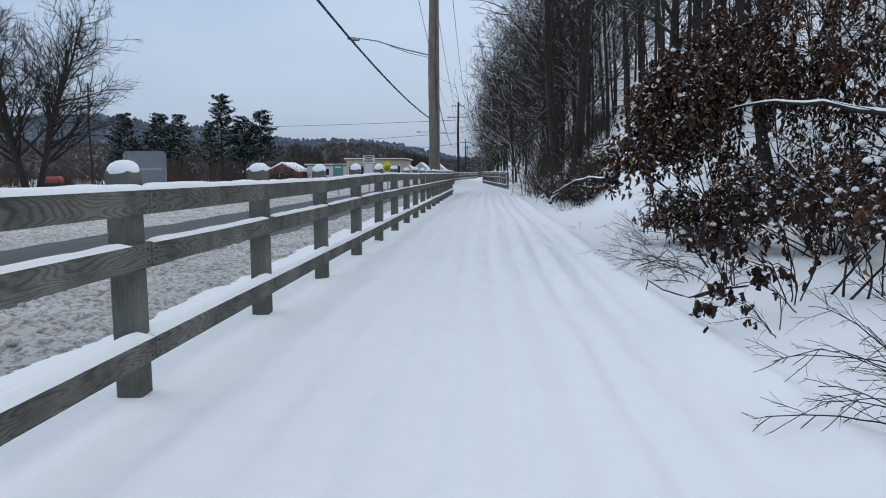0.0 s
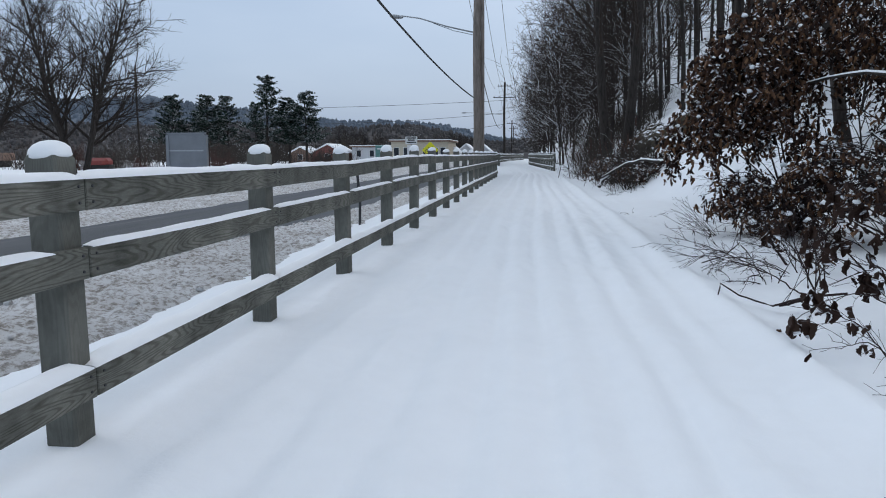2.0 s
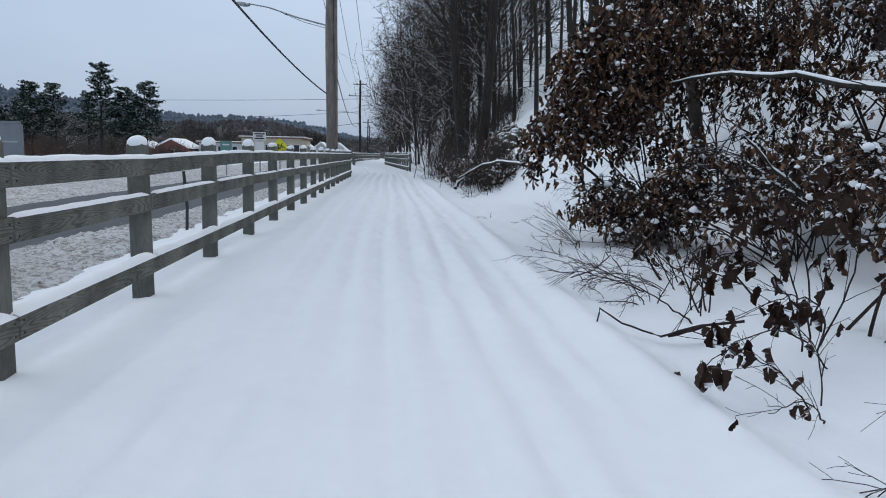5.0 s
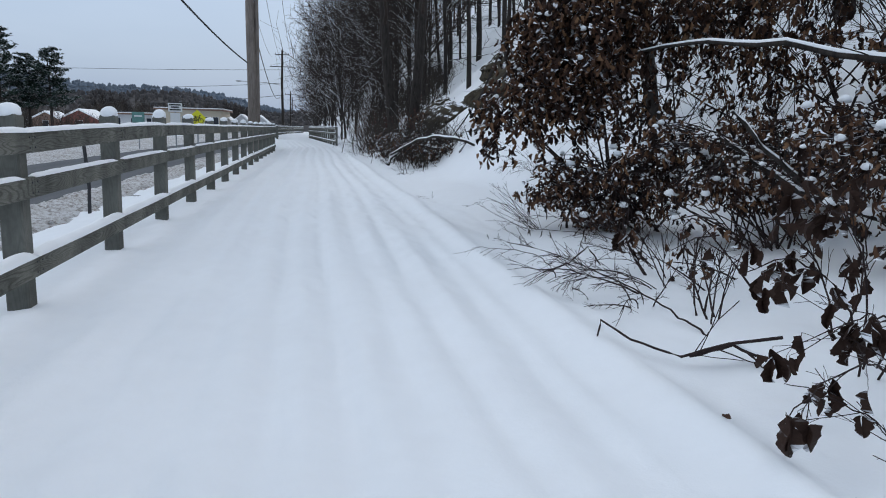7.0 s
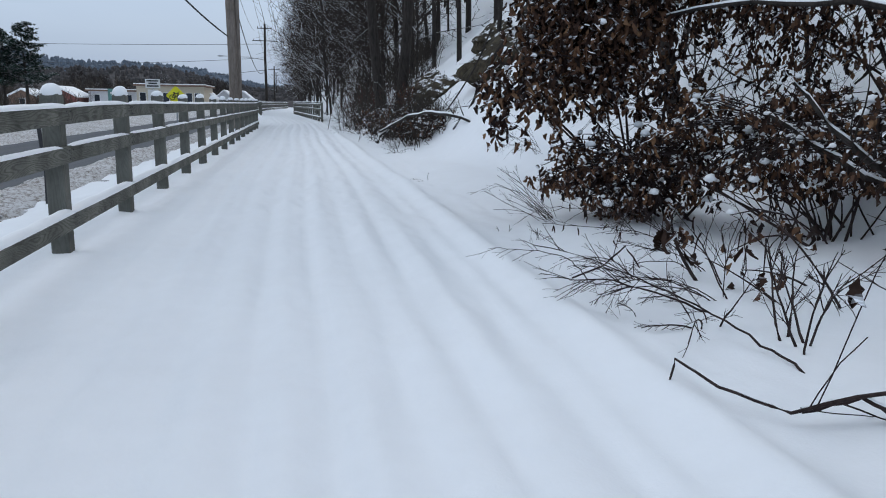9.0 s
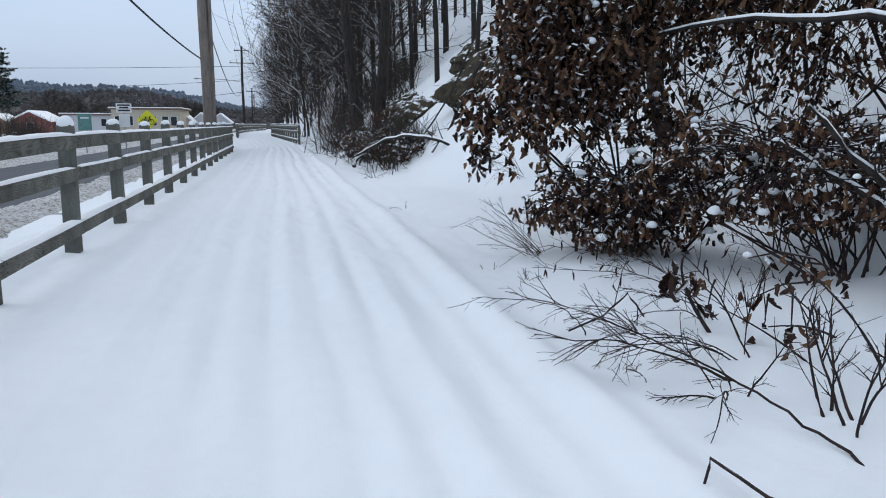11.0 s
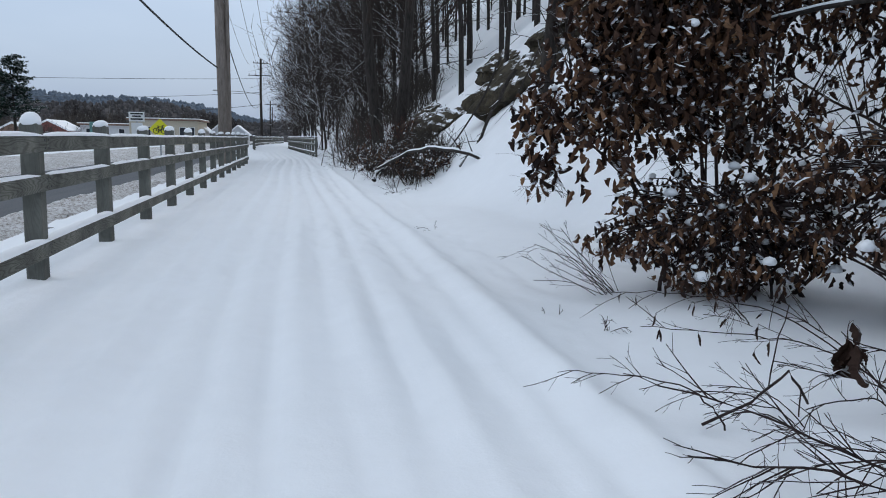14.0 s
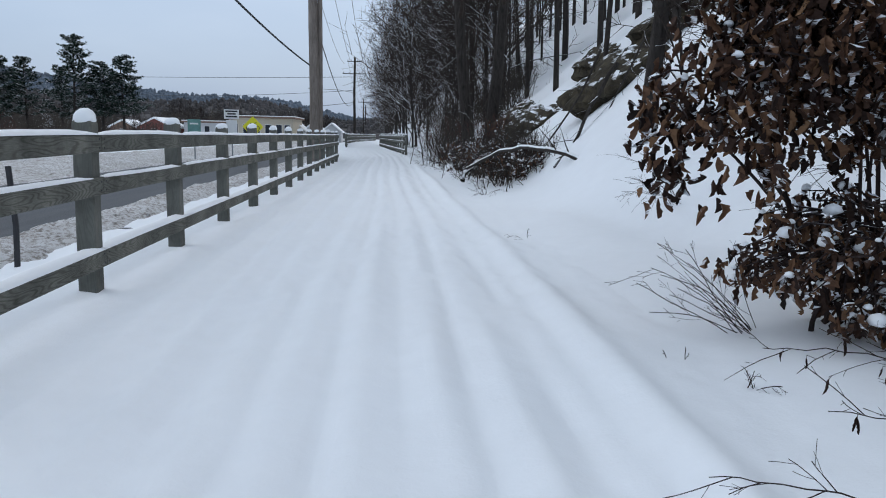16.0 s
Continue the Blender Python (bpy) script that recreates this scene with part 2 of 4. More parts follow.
def empty(name, x=0, y=0, z=0, label="", category="", group="", kind=""):
    ob = new(name)
    ob.matrix_basis = pose(x, y, z)
    return tagged(ob, label, category, group, kind)


class Soup:
    """Vertices and faces of many tubes, blobs or leaves gathered for one mesh."""

    def __init__(self):
        self.v, self.f = [], []

    def tube(self, pts, r0, r1, sides=4):
        n, base = len(pts), len(self.v)
        for i, p in enumerate(pts):
            d = pts[min(i + 1, n - 1)] - pts[max(i - 1, 0)]
            a = d.orthogonal().normalized() if d.length > 1e-6 else Vector((1, 0, 0))
            b = d.normalized().cross(a)
            r = r0 + (r1 - r0) * i / max(n - 1, 1)
            for s in range(sides):
                t = 2 * math.pi * s / sides
                self.v.append(p + a * (r * math.cos(t)) + b * (r * math.sin(t)))
        for i in range(n - 1):
            for s in range(sides):
                s2 = (s + 1) % sides
                self.f.append((base + i * sides + s, base + i * sides + s2, base + (i + 1) * sides + s2, base + (i + 1) * sides + s))
        self.f.append(tuple(base + (n - 1) * sides + s for s in range(sides)))

    def blob(self, c, rx, ry, rz, rng, flat=0.35):
        """A lump with an uneven skin and a flattened underside."""
        base = len(self.v)
        rings, segs = 4, 7
        for i in range(rings + 1):
            t = math.pi * i / rings
            for s in range(segs):
                p = 2 * math.pi * s / segs
                k = 1 + rng.uniform(-0.14, 0.14)
                z = math.cos(t)
                z = z if z > 0 else z * flat
                self.v.append(Vector((c[0] + rx * k * math.sin(t) * math.cos(p), c[1] + ry * k * math.sin(t) * math.sin(p), c[2] + rz * z)))
        for i in range(rings):
            for s in range(segs):
                s2 = (s + 1) % segs
                self.f.append((base + i * segs + s, base + (i + 1) * segs + s, base + (i + 1) * segs + s2, base + i * segs + s2))

    def leaf(self, c, length, width, rot, curl, near=False):
        base = len(self.v)
        prof = ((0, 0.05), (0.1, 0.18), (0.26, 0.36), (0.38, 0.29), (0.54, 0.4), (0.66, 0.31), (0.8, 0.33), (0.92, 0.2), (1.0, 0.05)) if near else ((0, 0.05), (0.25, 0.36), (0.48, 0.22), (0.68, 0.38), (1.0, 0.04))
        for t, w in prof:
            off = curl * t * t * length
            for s in (-1, 0, 1):
                p = Vector((s * w * width * (1 - 0.35 * t * near) + 0.12 * width * math.sin(5 * t + 9 * curl), off + abs(s) * width * w * (1.0 + 0.9 * near * (0.5 + 0.5 * math.sin(7 * t + 20 * curl))), -t * length))
                self.v.append(c + rot @ p)
        for i in range(len(prof) - 1):
            for s in range(2):
                a = base + i * 3 + s
                self.f.append((a, a + 1, a + 4, a + 3))

    def ob(self, name, mat, parent=None, label="", smooth=False):
        return mesh_ob(name, self.v, self.f, mat, parent, label, smooth)


def limb(rng, start, direction, length, bend, droop, segs):
    pts, p, d = [start.copy()], start.copy(), direction.normalized()
    for _ in range(segs):
        d = (d + Vector((rng.uniform(-bend, bend), rng.uniform(-bend, bend), rng.uniform(-bend, bend) + droop))).normalized()
        p = p + d * (length / segs)
        pts.append(p.copy())
    return pts


def around(pts, t):
    f = t * (len(pts) - 1)
    i = min(int(f), len(pts) - 2)
    return pts[i].lerp(pts[i + 1], f - i), (pts[i + 1] - pts[i]).normalized()


def side_dir(rng, d, spread):
    a = d.orthogonal().normalized()
    b = d.cross(a)
    t = rng.uniform(0, 2 * math.pi)
    return (d * math.cos(spread) + (a * math.cos(t) + b * math.sin(t)) * math.sin(spread)).normalized()


# ---------------------------------------------------------------- the lie of the land
def smooth(a, b, x):
    t = max(0.0, min(1.0, (x - a) / (b - a)))
    return t * t * (3 - 2 * t)


def veer(y):
    """How far the trail has swung sideways at y."""
    return -0.055 * max(0.0, min(y, 125.0) - 52.0) + (0.03 * (y - 125) if y > 125 else 0)


GROOVES = ((-1.32, 0.10, -0.012), (-1.12, 0.07, 0.010), (-0.86, 0.08, -0.018), (-0.70, 0.06, 0.014), (-0.44, 0.07, -0.016), (-0.26, 0.09, 0.016),
           (-0.05, 0.06, -0.018), (0.12, 0.07, 0.012), (0.34, 0.06, -0.020), (0.50, 0.08, 0.016), (0.72, 0.06, -0.014), (0.90, 0.07, 0.012),
           (1.06, 0.06, -0.020), (1.24, 0.08, 0.014), (1.46, 0.09, -0.018), (1.66, 0.07, -0.010))


def land(x, y):
    u = x - veer(y)
    z = 0.0
    near = 1 - smooth(40, 90, y)
    if -2.4 < u < 2.6:
        for gx, gw, gh in GROOVES:
            w = gx + 0.05 * math.sin(y * 0.3 + gx * 2) + 0.025 * noise.noise((gx * 3, y * 0.9, 6))
            q = (u - w) / gw
            if abs(q) < 3:
                z += 1.9 * gh * math.exp(-q * q) * near * (0.7 + 0.9 * noise.noise((gx * 7, y * 0.8, 0)) + 0.35 * noise.noise((gx * 5, y * 2.6, 2)))
        z += 0.03 * noise.noise((u * 1.6, y * 0.5, 3)) + 0.016 * noise.noise((u * 4, y * 2.2, 7)) + 0.009 * noise.noise((u * 9, y * 5, 11)) * near
    q = (u - 1.9 - 0.03 * math.sin(y * 0.5)) / 0.13
    if abs(q) < 3:
        z += 0.07 * math.exp(-q * q)
    if u > 2.2:
        fade = 1 - smooth(220, 330, y)
        z += 0.10 * smooth(2.2, 3.4, u) * (1 + 0.8 * noise.noise((u * 0.7, y * 0.5, 1)))
        foot = 3.3 + 1.9 * (1 - smooth(13, 20, y))
        hill = 0.84 * max(0.0, u - foot + 0.35 * noise.noise((y * 0.25, 4, 0))) * smooth(foot - 0.2, foot + 1.3, u)
        if hill > 20:
            hill = 20 + (hill - 20) * 0.25
        z += (hill + (0.5 * noise.noise((u * 0.35, y * 0.35, 2)) * smooth(4, 7, u))) * fade
    if u < -2.3:
        z -= 0.14 * smooth(-2.35, -3.3, u) * 1.0
        z += 0.05 * noise.noise((u * 1.5, y * 1.5, 5))
        z += 0.22 * smooth(-13.0, -14.2, u) * (1 - 0.6 * smooth(-15, -18, u)) * (1 + noise.noise((u, y * 0.5, 8)))
        if -14 < u < -3.4:
            z -= 0.10
    return z


def spaced(stops):
    """Coordinates with their own step in each stretch: (start, step), ..., (end, 0)."""
    out = []
    for (a, s), (b, _) in zip(stops, stops[1:]):
        n = max(1, round((b - a) / s))
        out += [a + (b - a) * i / n for i in range(n)]
    return out + [stops[-1][0]]


def sheet(name, xs, ys, height, mat):
    verts = [(x, y, height(x, y)) for y in ys for x in xs]
    w = len(xs)
    faces = [(j * w + i, j * w + i + 1, (j + 1) * w + i + 1, (j + 1) * w + i) for j in range(len(ys) - 1) for i in range(w - 1)]
    return mesh_ob(name, verts, faces, mat, smooth=True)


gx = spaced([(-2500, 400), (-500, 60), (-80, 6), (-20, 1.2), (-3.8, 0.12), (-2.4, 0.04), (2.6, 0.12), (6, 0.35), (14, 1.2), (40, 6), (100, 60), (500, 400), (2500, 0)])
gy = spaced([(-300, 60), (-40, 6), (-6, 0.6), (0, 0.1), (18, 0.25), (40, 1.0), (90, 4), (300, 40), (900, 300), (3000, 0)])
tagged(sheet("ground", gx, gy, land, SNOW), "snow-covered trail, verge and wooded bank", "ground", kind="structure")

ry = spaced([(-30, 0.8), (0, 0.14), (26, 0.3), (60, 1.5), (300, 0)])


def road_z(x, y):
    return -0.16 + 0.006 * noise.noise((x * 2, y, 0))


def near_slush(x, y):
    edge = smooth(-5.1 + 0.45 * smooth(11, 19, y), -4.6 + 0.45 * smooth(11, 19, y), x + 0.25 * noise.noise((y * 0.6, 0, 0))) * smooth(-2.8 - 0.4 * smooth(10, 19, y), -3.1 - 0.4 * smooth(10, 19, y), x)
    lump = noise.noise((x * 3.2, y * 3.2, 0)) * 0.05 + noise.noise((x * 7, y * 7, 2)) * 0.045 + noise.noise((x * 17, y * 17, 5)) * 0.022
    return -0.20 + edge * (0.10 + lump)


def far_slush(x, y):
    edge = smooth(-8.5, -9.3, x + 0.25 * noise.noise((y * 0.5, 3, 0))) * smooth(-14.4, -13.6, x)
    lump = noise.noise((x * 2, y * 2, 1)) * 0.06 + noise.noise((x * 7, y * 7, 2)) * 0.03
    return -0.22 + edge * (0.16 + 0.12 * smooth(-9.5, -11, x) + lump)


tagged(sheet("road", spaced([(-14.5, 0.5), (-3.0, 0)]), ry, road_z, ASPHALT), "wet dark asphalt road with tracked salt", "road", kind="structure")
tagged(sheet("road_shoulder", spaced([(-5.8, 0.05), (-2.8, 0)]), spaced([(-10, 0.5), (0, 0.07), (20, 0.16), (40, 0.5), (90, 3), (300, 0)]), near_slush, SLUSH), "churned brown roadside slush and grit", "slush", kind="structure")
tagged(sheet("road_edge", spaced([(-14.5, 0.2), (-8.0, 0)]), ry, far_slush, SLUSH), "ploughed bank of dirty slush beyond the road", "slush", kind="structure")

# ---------------------------------------------------------------- fences
def post_mesh():
    bm = box(0, 0.15, 0, 0.15, -0.3, 1.27)
    es = [e for e in bm.edges if abs(e.verts[0].co.z - e.verts[1].co.z) > 1]
    bmesh.ops.bevel(bm, geom=es, offset=0.012, segments=1, affect='EDGES')
    top = [f for f in bm.faces if f.normal.z > 0.9]
    r = bmesh.ops.extrude_face_region(bm, geom=top)
    vs = [v for v in r["geom"] if isinstance(v, bmesh.types.BMVert)]
    for v in vs:
        v.co = Vector((0.075 + (v.co.x - 0.075) * 0.8, 0.075 + (v.co.y - 0.075) * 0.8, 1.30))
    me = bpy.data.meshes.new("post")
    bm.to_mesh(me)
    bm.free()
    me.materials.append(WOOD_POST)
    return me


def cap_mesh(k):
    rng = random.Random(k)
    bm = bmesh.new()
    bmesh.ops.create_uvsphere(bm, u_segments=14, v_segments=8, radius=1)
    h = 0.068 + 0.012 * (k % 4)
    for v in bm.verts:
        x, y, z = v.co
        s = max(abs(x), abs(y), 1e-4)
        q = 1 + 0.18 * (math.hypot(x, y) / s - 1)
        v.co = Vector((0.075 + x * 0.084 * q + rng.uniform(-1, 1) * 0.002, 0.075 + y * 0.084 * q, 1.285 + (abs(z) ** 0.75 * h if z > 0 else z * 0.022) + 0.008 * x))
    me = bpy.data.meshes.new("snow_cap")
    bm.to_mesh(me)
    bm.free()
    me.polygons.foreach_set("use_smooth", [True] * len(me.polygons))
    me.materials.append(SNOW_CAP)
    return me


POST, CAPS = post_mesh(), [cap_mesh(k) for k in range(5)]
RAIL_Z = ((1.04, 1.18), (0.74, 0.88), (0.20, 0.34))


def rise(y):
    """The snow lies less deep along the fence further on, so it stands higher."""
    return 0.065 * smooth(8.0, 13.5, y)


def rail_between(a, b, z0, z1, rng, fence, bolts, ends=(0.0, 0.0)):
    """A plank from post a to post b on the trail side, with its line of snow."""
    d = Vector((b[0] - a[0], b[1] - a[1], 0))
    n = d.length
    t = 0.04
    bm = box(0, t, 0.005, n - 0.005, z0, z1, 0.005)
    warp = rng.uniform(-0.008, 0.008)
    for v in bm.verts:
        v.co.z += warp * math.sin(math.pi * v.co.y / n) + ends[0] + (ends[1] - ends[0]) * v.co.y / n
    rail = part("rail", bm, WOOD_RAIL, fence)
    rail.matrix_basis = pose(a[0], a[1], 0, 0, 0, math.degrees(math.atan2(-d.x, d.y)))
    # snow lying on the plank, rounded and uneven
    segs = 26 if a[1] < 16 else 10
    s = Soup()
    wide = 0.075 if z0 > 1 else 0.055
    th = 0.036 if z0 > 1 else 0.027
    prof = ((-0.02, 0), (-0.025, 0.35), (-0.005, 0.85), (0.35, 1.0), (0.75, 0.9), (1.02, 0.45), (1.04, 0.0))
    y0, y1 = (0.0, n) if z0 > 1 else (0.02, n - 0.16 - rng.uniform(0, 0.1))
    if z0 < 0.5:
        y0, y1, th, wide = -0.02, n - 0.03, 0.05, 0.085
    for i in range(segs + 1):
        y = y0 + (y1 - y0) * i / segs
        e = min(1.0, min(i, segs - i) / 1.5 + 0.25)
        k = (1 + 0.28 * noise.noise((a[1] * 3 + y * 3, z0 * 9, 0)) + 0.1 * noise.noise((a[1] + y * 11, z0, 4))) * e
        for px, pz in prof:
            s.v.append(Vector((t - wide + px * wide + 0.004 * noise.noise((y * 9, px, a[1])) + 0.004, y, z1 - 0.004 + pz * th * k + warp * math.sin(math.pi * y / n) + ends[0] + (ends[1] - ends[0]) * y / n)))
    w = len(prof)
    for i in range(segs):
        for j in range(w - 1):
            s.f.append((i * w + j, i * w + j + 1, (i + 1) * w + j + 1, (i + 1) * w + j))
    s.f += [tuple(range(w)), tuple(range(segs * w, segs * w + w))[::-1]]
    s.ob("snow_strip", SNOW_CAP, rail, "soft white snow lying on the rail", True)
    if bolts:
        for by in (0.05, n - 0.05):
            for bz in (z0 + 0.035, z1 - 0.035):
                bb = bmesh.new()
                bmesh.ops.create_cone(bb, cap_ends=True, segments=8, radius1=0.008, radius2=0.006, depth=0.008)
                bmesh.ops.transform(bb, verts=bb.verts, matrix=Matrix.Translation((t + 0.002, by, bz + ends[0] + (ends[1] - ends[0]) * by / n)) @ Matrix.Rotation(radians(90), 4, 'Y'))
                part("bolt", bb, DARK_STEEL, rail)


def build_fence(spots, label, side=1, seed=1, rails=RAIL_Z):
    rng = random.Random(seed)
    fence = empty("fence", *spots[0], 0, label, "fence")
    inv = fence.matrix_basis.inverted()
    rel = [(x - spots[0][0], y - spots[0][1]) for x, y in spots]
    for i, (x, y) in enumerate(rel):
        a, b = rel[max(i - 1, 0)], rel[min(i + 1, len(rel) - 1)]
        yaw = math.degrees(math.atan2(-(b[0] - a[0]), b[1] - a[1]))
        p = new("post", POST)
        p.parent = fence
        p.matrix_basis = pose(x, y, rng.uniform(-0.012, 0.012) + rise(spots[i][1]), 0, rng.uniform(-0.5, 0.5), yaw)
        c = new("snow_cap", CAPS[i % 5])
        c.parent = p
        tagged(c, "rounded white snow cap on the post")
    off = 0.15 if side > 0 else -0.04
    for i in range(len(rel) - 1):
        for z0, z1 in rails:
            share = 1.0 if z0 > 1 else 0.5 if z0 > 0.5 else 0.0
            lift = (share * rise(spots[i][1]), share * rise(spots[i + 1][1]))
            rail_between((rel[i][0] + off, rel[i][1] + 0.12), (rel[i + 1][0] + off, rel[i + 1][1] + 0.12), z0, z1, rng, fence, spots[i][1] < 16, lift)
    return fence


NEAR = [(-1.85, 4.0 + 2.44 * k) for k in range(-4, 17)]
NEAR += [(-1.98, 45.4), (-2.5, 47.7), (-3.2, 50.0), (-4.0, 52.3)]
build_fence(NEAR, "weathered grey-green timber rail fence topped with snow", 1, 1)
build_fence([(-3.4 - 1.5 * math.sin(k / 9.0), 82 + 2.6 * k) for k in range(0, 40)], "distant timber rail fence capped with snow", 1, 2)
build_fence([(2.1 + veer(y) * 1.0, y) for y in [57 + 2.44 * k for k in range(16)]], "far timber fence beside the wooded bank, snow on its rails", -1, 3)

# ---------------------------------------------------------------- trees
def bare_tree(name, seed, height, radius, label, spread=0.75, lean=(0, 0), trunks=1, first=0.3, limbs=16, droop=0.02, twigs=5, fine=4, reach=0.34, hair=0.013, category="tree", twig=None):
    rng = random.Random(seed)
    t = empty(name, 0, 0, 0, label, category)
    tr, cr, fi = Soup(), Soup(), Soup()
    for q in range(trunks):
        a = 2 * math.pi * q / max(trunks, 1) + seed
        off = 0.6 * radius * (trunks > 1)
        tilt = (0.34 if trunks > 2 else 0.1) * (trunks > 1)
        start = Vector((off * 2 * math.cos(a), off * 2 * math.sin(a), -0.5))
        pts = limb(rng, start, Vector((lean[0] + tilt * math.cos(a), lean[1] + tilt * math.sin(a), 1)), height, 0.07, 0.02, 10)
        tr.tube(pts, radius, radius * 0.16, 8)
        for i in range(limbs):
            u = first + (1 - first) * (i + rng.random()) / limbs
            p, d = around(pts, min(u, 0.99))
            n = height * reach * (1.25 - u) * rng.uniform(0.6, 1.2) + 0.5
            b = limb(rng, p, side_dir(rng, d, spread * rng.uniform(0.7, 1.3)), n, 0.16, droop, 6)
            r = radius * 0.42 * (1.15 - u) + 0.012
            cr.tube(b, r, 0.008, 5)
            for j in range(twigs):
                p2, d2 = around(b, 0.2 + 0.8 * (j + rng.random()) / twigs * 0.98)
                c = limb(rng, p2, side_dir(rng, d2, 0.75), n * rng.uniform(0.25, 0.55), 0.2, droop, 3)
                cr.tube(c, r * 0.4 + 0.005, 0.006, 3)
                for _ in range(fine):
                    p3, d3 = around(c, rng.uniform(0.15, 0.98))
                    fi.tube(limb(rng, p3, side_dir(rng, d3, 0.7), n * rng.uniform(0.1, 0.28), 0.2, droop, 2), hair, hair * 0.5, 3)
    tr.ob("trunk", BARK, t, smooth=True)
    k = len(cr.v)
    cr.v += fi.v
    cr.f += [tuple(i + k for i in f) for f in fi.f]
    cr.ob("crown", twig or TWIG, t)
    return t


def put(ob, x, y, z=None, turn=0.0, size=1.0, group=""):
    ob.matrix_basis = pose(x, y, land(x, y) if z is None else z, 0, 0, turn) @ Matrix.Scale(size, 4)
    if group:
        tagged(ob, group=group)
    return ob


def another(ob, x, y, turn, size=1.0):
    m = pose(x, y, land(x, y) - 0.1, 0, 0, turn)
    c = copy_thing(ob, m)
    c.scale = (size, size, size)
    return c


WOODS = "bare trees of the wooded bank"
kinds = [bare_tree("tree", 11, 17, 0.115, "tall bare grey-brown tree on the snowy bank", first=0.12, limbs=24, spread=0.9, reach=0.3),
         bare_tree("tree", 12, 15, 0.08, "slender bare tree with snow-dusted branches", first=0.1, limbs=24, reach=0.26, spread=0.95, twig=TWIG_SNOWY),
         bare_tree("tree", 13, 18, 0.135, "tall bare forest tree with forked crown", first=0.25, limbs=22, reach=0.3),
         bare_tree("tree", 14, 10, 0.05, "thin bare sapling tree in the woods", first=0.05, limbs=20, reach=0.3, lean=(0.1, 0.05), twigs=4),
         bare_tree("tree", 15, 15, 0.095, "leaning bare tree of the wooded bank", first=0.15, limbs=24, lean=(-0.2, 0), spread=0.95, twig=TWIG_SNOWY)]
bank_kinds = [bare_tree("tree", 16, 17, 0.13, "straight dark trunk on the snowy bank", first=0.34, limbs=14, spread=0.9, reach=0.24, twigs=4, fine=3, twig=TWIG_SNOWY),
              bare_tree("tree", 17, 15, 0.09, "slim dark trunk on the snowy bank", first=0.3, limbs=13, spread=0.9, reach=0.22, lean=(-0.06, 0), twigs=4, fine=3, twig=TWIG_SNOWY),
              bare_tree("tree", 18, 18, 0.16, "tall dark forest trunk on the snowy bank", first=0.38, limbs=14, reach=0.26, lean=(0.05, 0), twigs=4, fine=3, twig=TWIG_SNOWY)]
for ob, (x, y) in zip(bank_kinds, ((8.2, 27.5), (6.9, 29.5), (9.8, 33.5))):
    put(ob, x, y, turn=x * 40, group=WOODS)
homes = [(5.6, 46), (6.4, 51), (6.2, 44), (5.0, 47), (6.0, 55)]
for ob, (x, y) in zip(kinds, homes):
    put(ob, x, y, turn=x * 50, group=WOODS)
rng = random.Random(5)
wood_spots = []
for row, (y0, y1, step, u0, u1) in enumerate(((42, 130, 1.8, 3.8, 6.0), (31, 130, 2.6, 6, 10), (21, 120, 2.6, 8.5, 15), (12, 110, 2.8, 12, 24), (130, 230, 5, 3.6, 9), (24, 60, 2.2, 6, 14))):
    y = y0
    while y < y1:
        wood_spots.append((rng.uniform(u0, u1) + veer(y), y + rng.uniform(-0.8, 0.8)))
        y += step * rng.uniform(0.7, 1.3)
for x, y in wood_spots:
    pick = rng.choice((0, 1, 2, 3, 3, 4, 4))
    edge = x - veer(y) < 6.5 or y > 60
    if not edge and rng.random() < 0.5:
        continue
    another(kinds[pick] if edge else bank_kinds[pick % 3], x, y, rng.uniform(-70, 70), rng.uniform(0.75, 1.15))

twin = bare_tree("tree", 21, 18, 0.26, "twin-trunked tall dark tree at the trail edge", trunks=2, first=0.3, limbs=12, reach=0.22)
put(twin, 4.3, 37.5, turn=35)
put(bare_tree("tree", 22, 9, 0.17, "leaning bare tree with a forked snowy limb", lean=(-0.1, 0.02), first=0.25, limbs=12, reach=0.3), 5.1, 20.4)
put(bare_tree("tree", 23, 11, 0.15, "bare tree on the bank behind the brush", lean=(-0.12, 0), first=0.3, limbs=14), 6.2, 18.6)
put(bare_tree("tree", 24, 11, 0.14, "dark leaning trunk rising from the brush", lean=(-0.22, 0.1), first=0.35, limbs=12, reach=0.26), 6.0, 15.2)
put(bare_tree("tree", 25, 13, 0.17, "straight bare trunk high on the bank", first=0.3, limbs=14), 8.6, 14.5)

roadside = bare_tree("tree", 31, 12, 0.22, "broad bare roadside tree with snow along its limbs", trunks=4, first=0.2, limbs=24, spread=0.8, reach=0.42, twigs=8, fine=6, droop=0.05, hair=0.013, twig=TWIG_DARK)
put(roadside, -28.2, 45, turn=20)
another(roadside, -37, 47, 140, 0.9)

for i in range(26):
    x, y = rng.uniform(5.6, 12), rng.uniform(7, 21)
    another(kinds[3], x, y, rng.uniform(0, 360), rng.uniform(0.35, 0.65))

# bare grey brush and trees beyond the road
for i in range(34):
    x, y = rng.uniform(-75, -18), rng.uniform(95, 150)
    another(kinds[(3, 1, 3, 4)[i % 4]], x, y, rng.uniform(0, 360), rng.uniform(0.28, 0.5))
for x, y, s in ((-42, 170, 0.62), (-37, 172, 0.55), (-20, 190, 0.55), (-15, 190, 0.5), (-17, 188, 0.48)):
    another(roadside, x, y, x * 7, s)


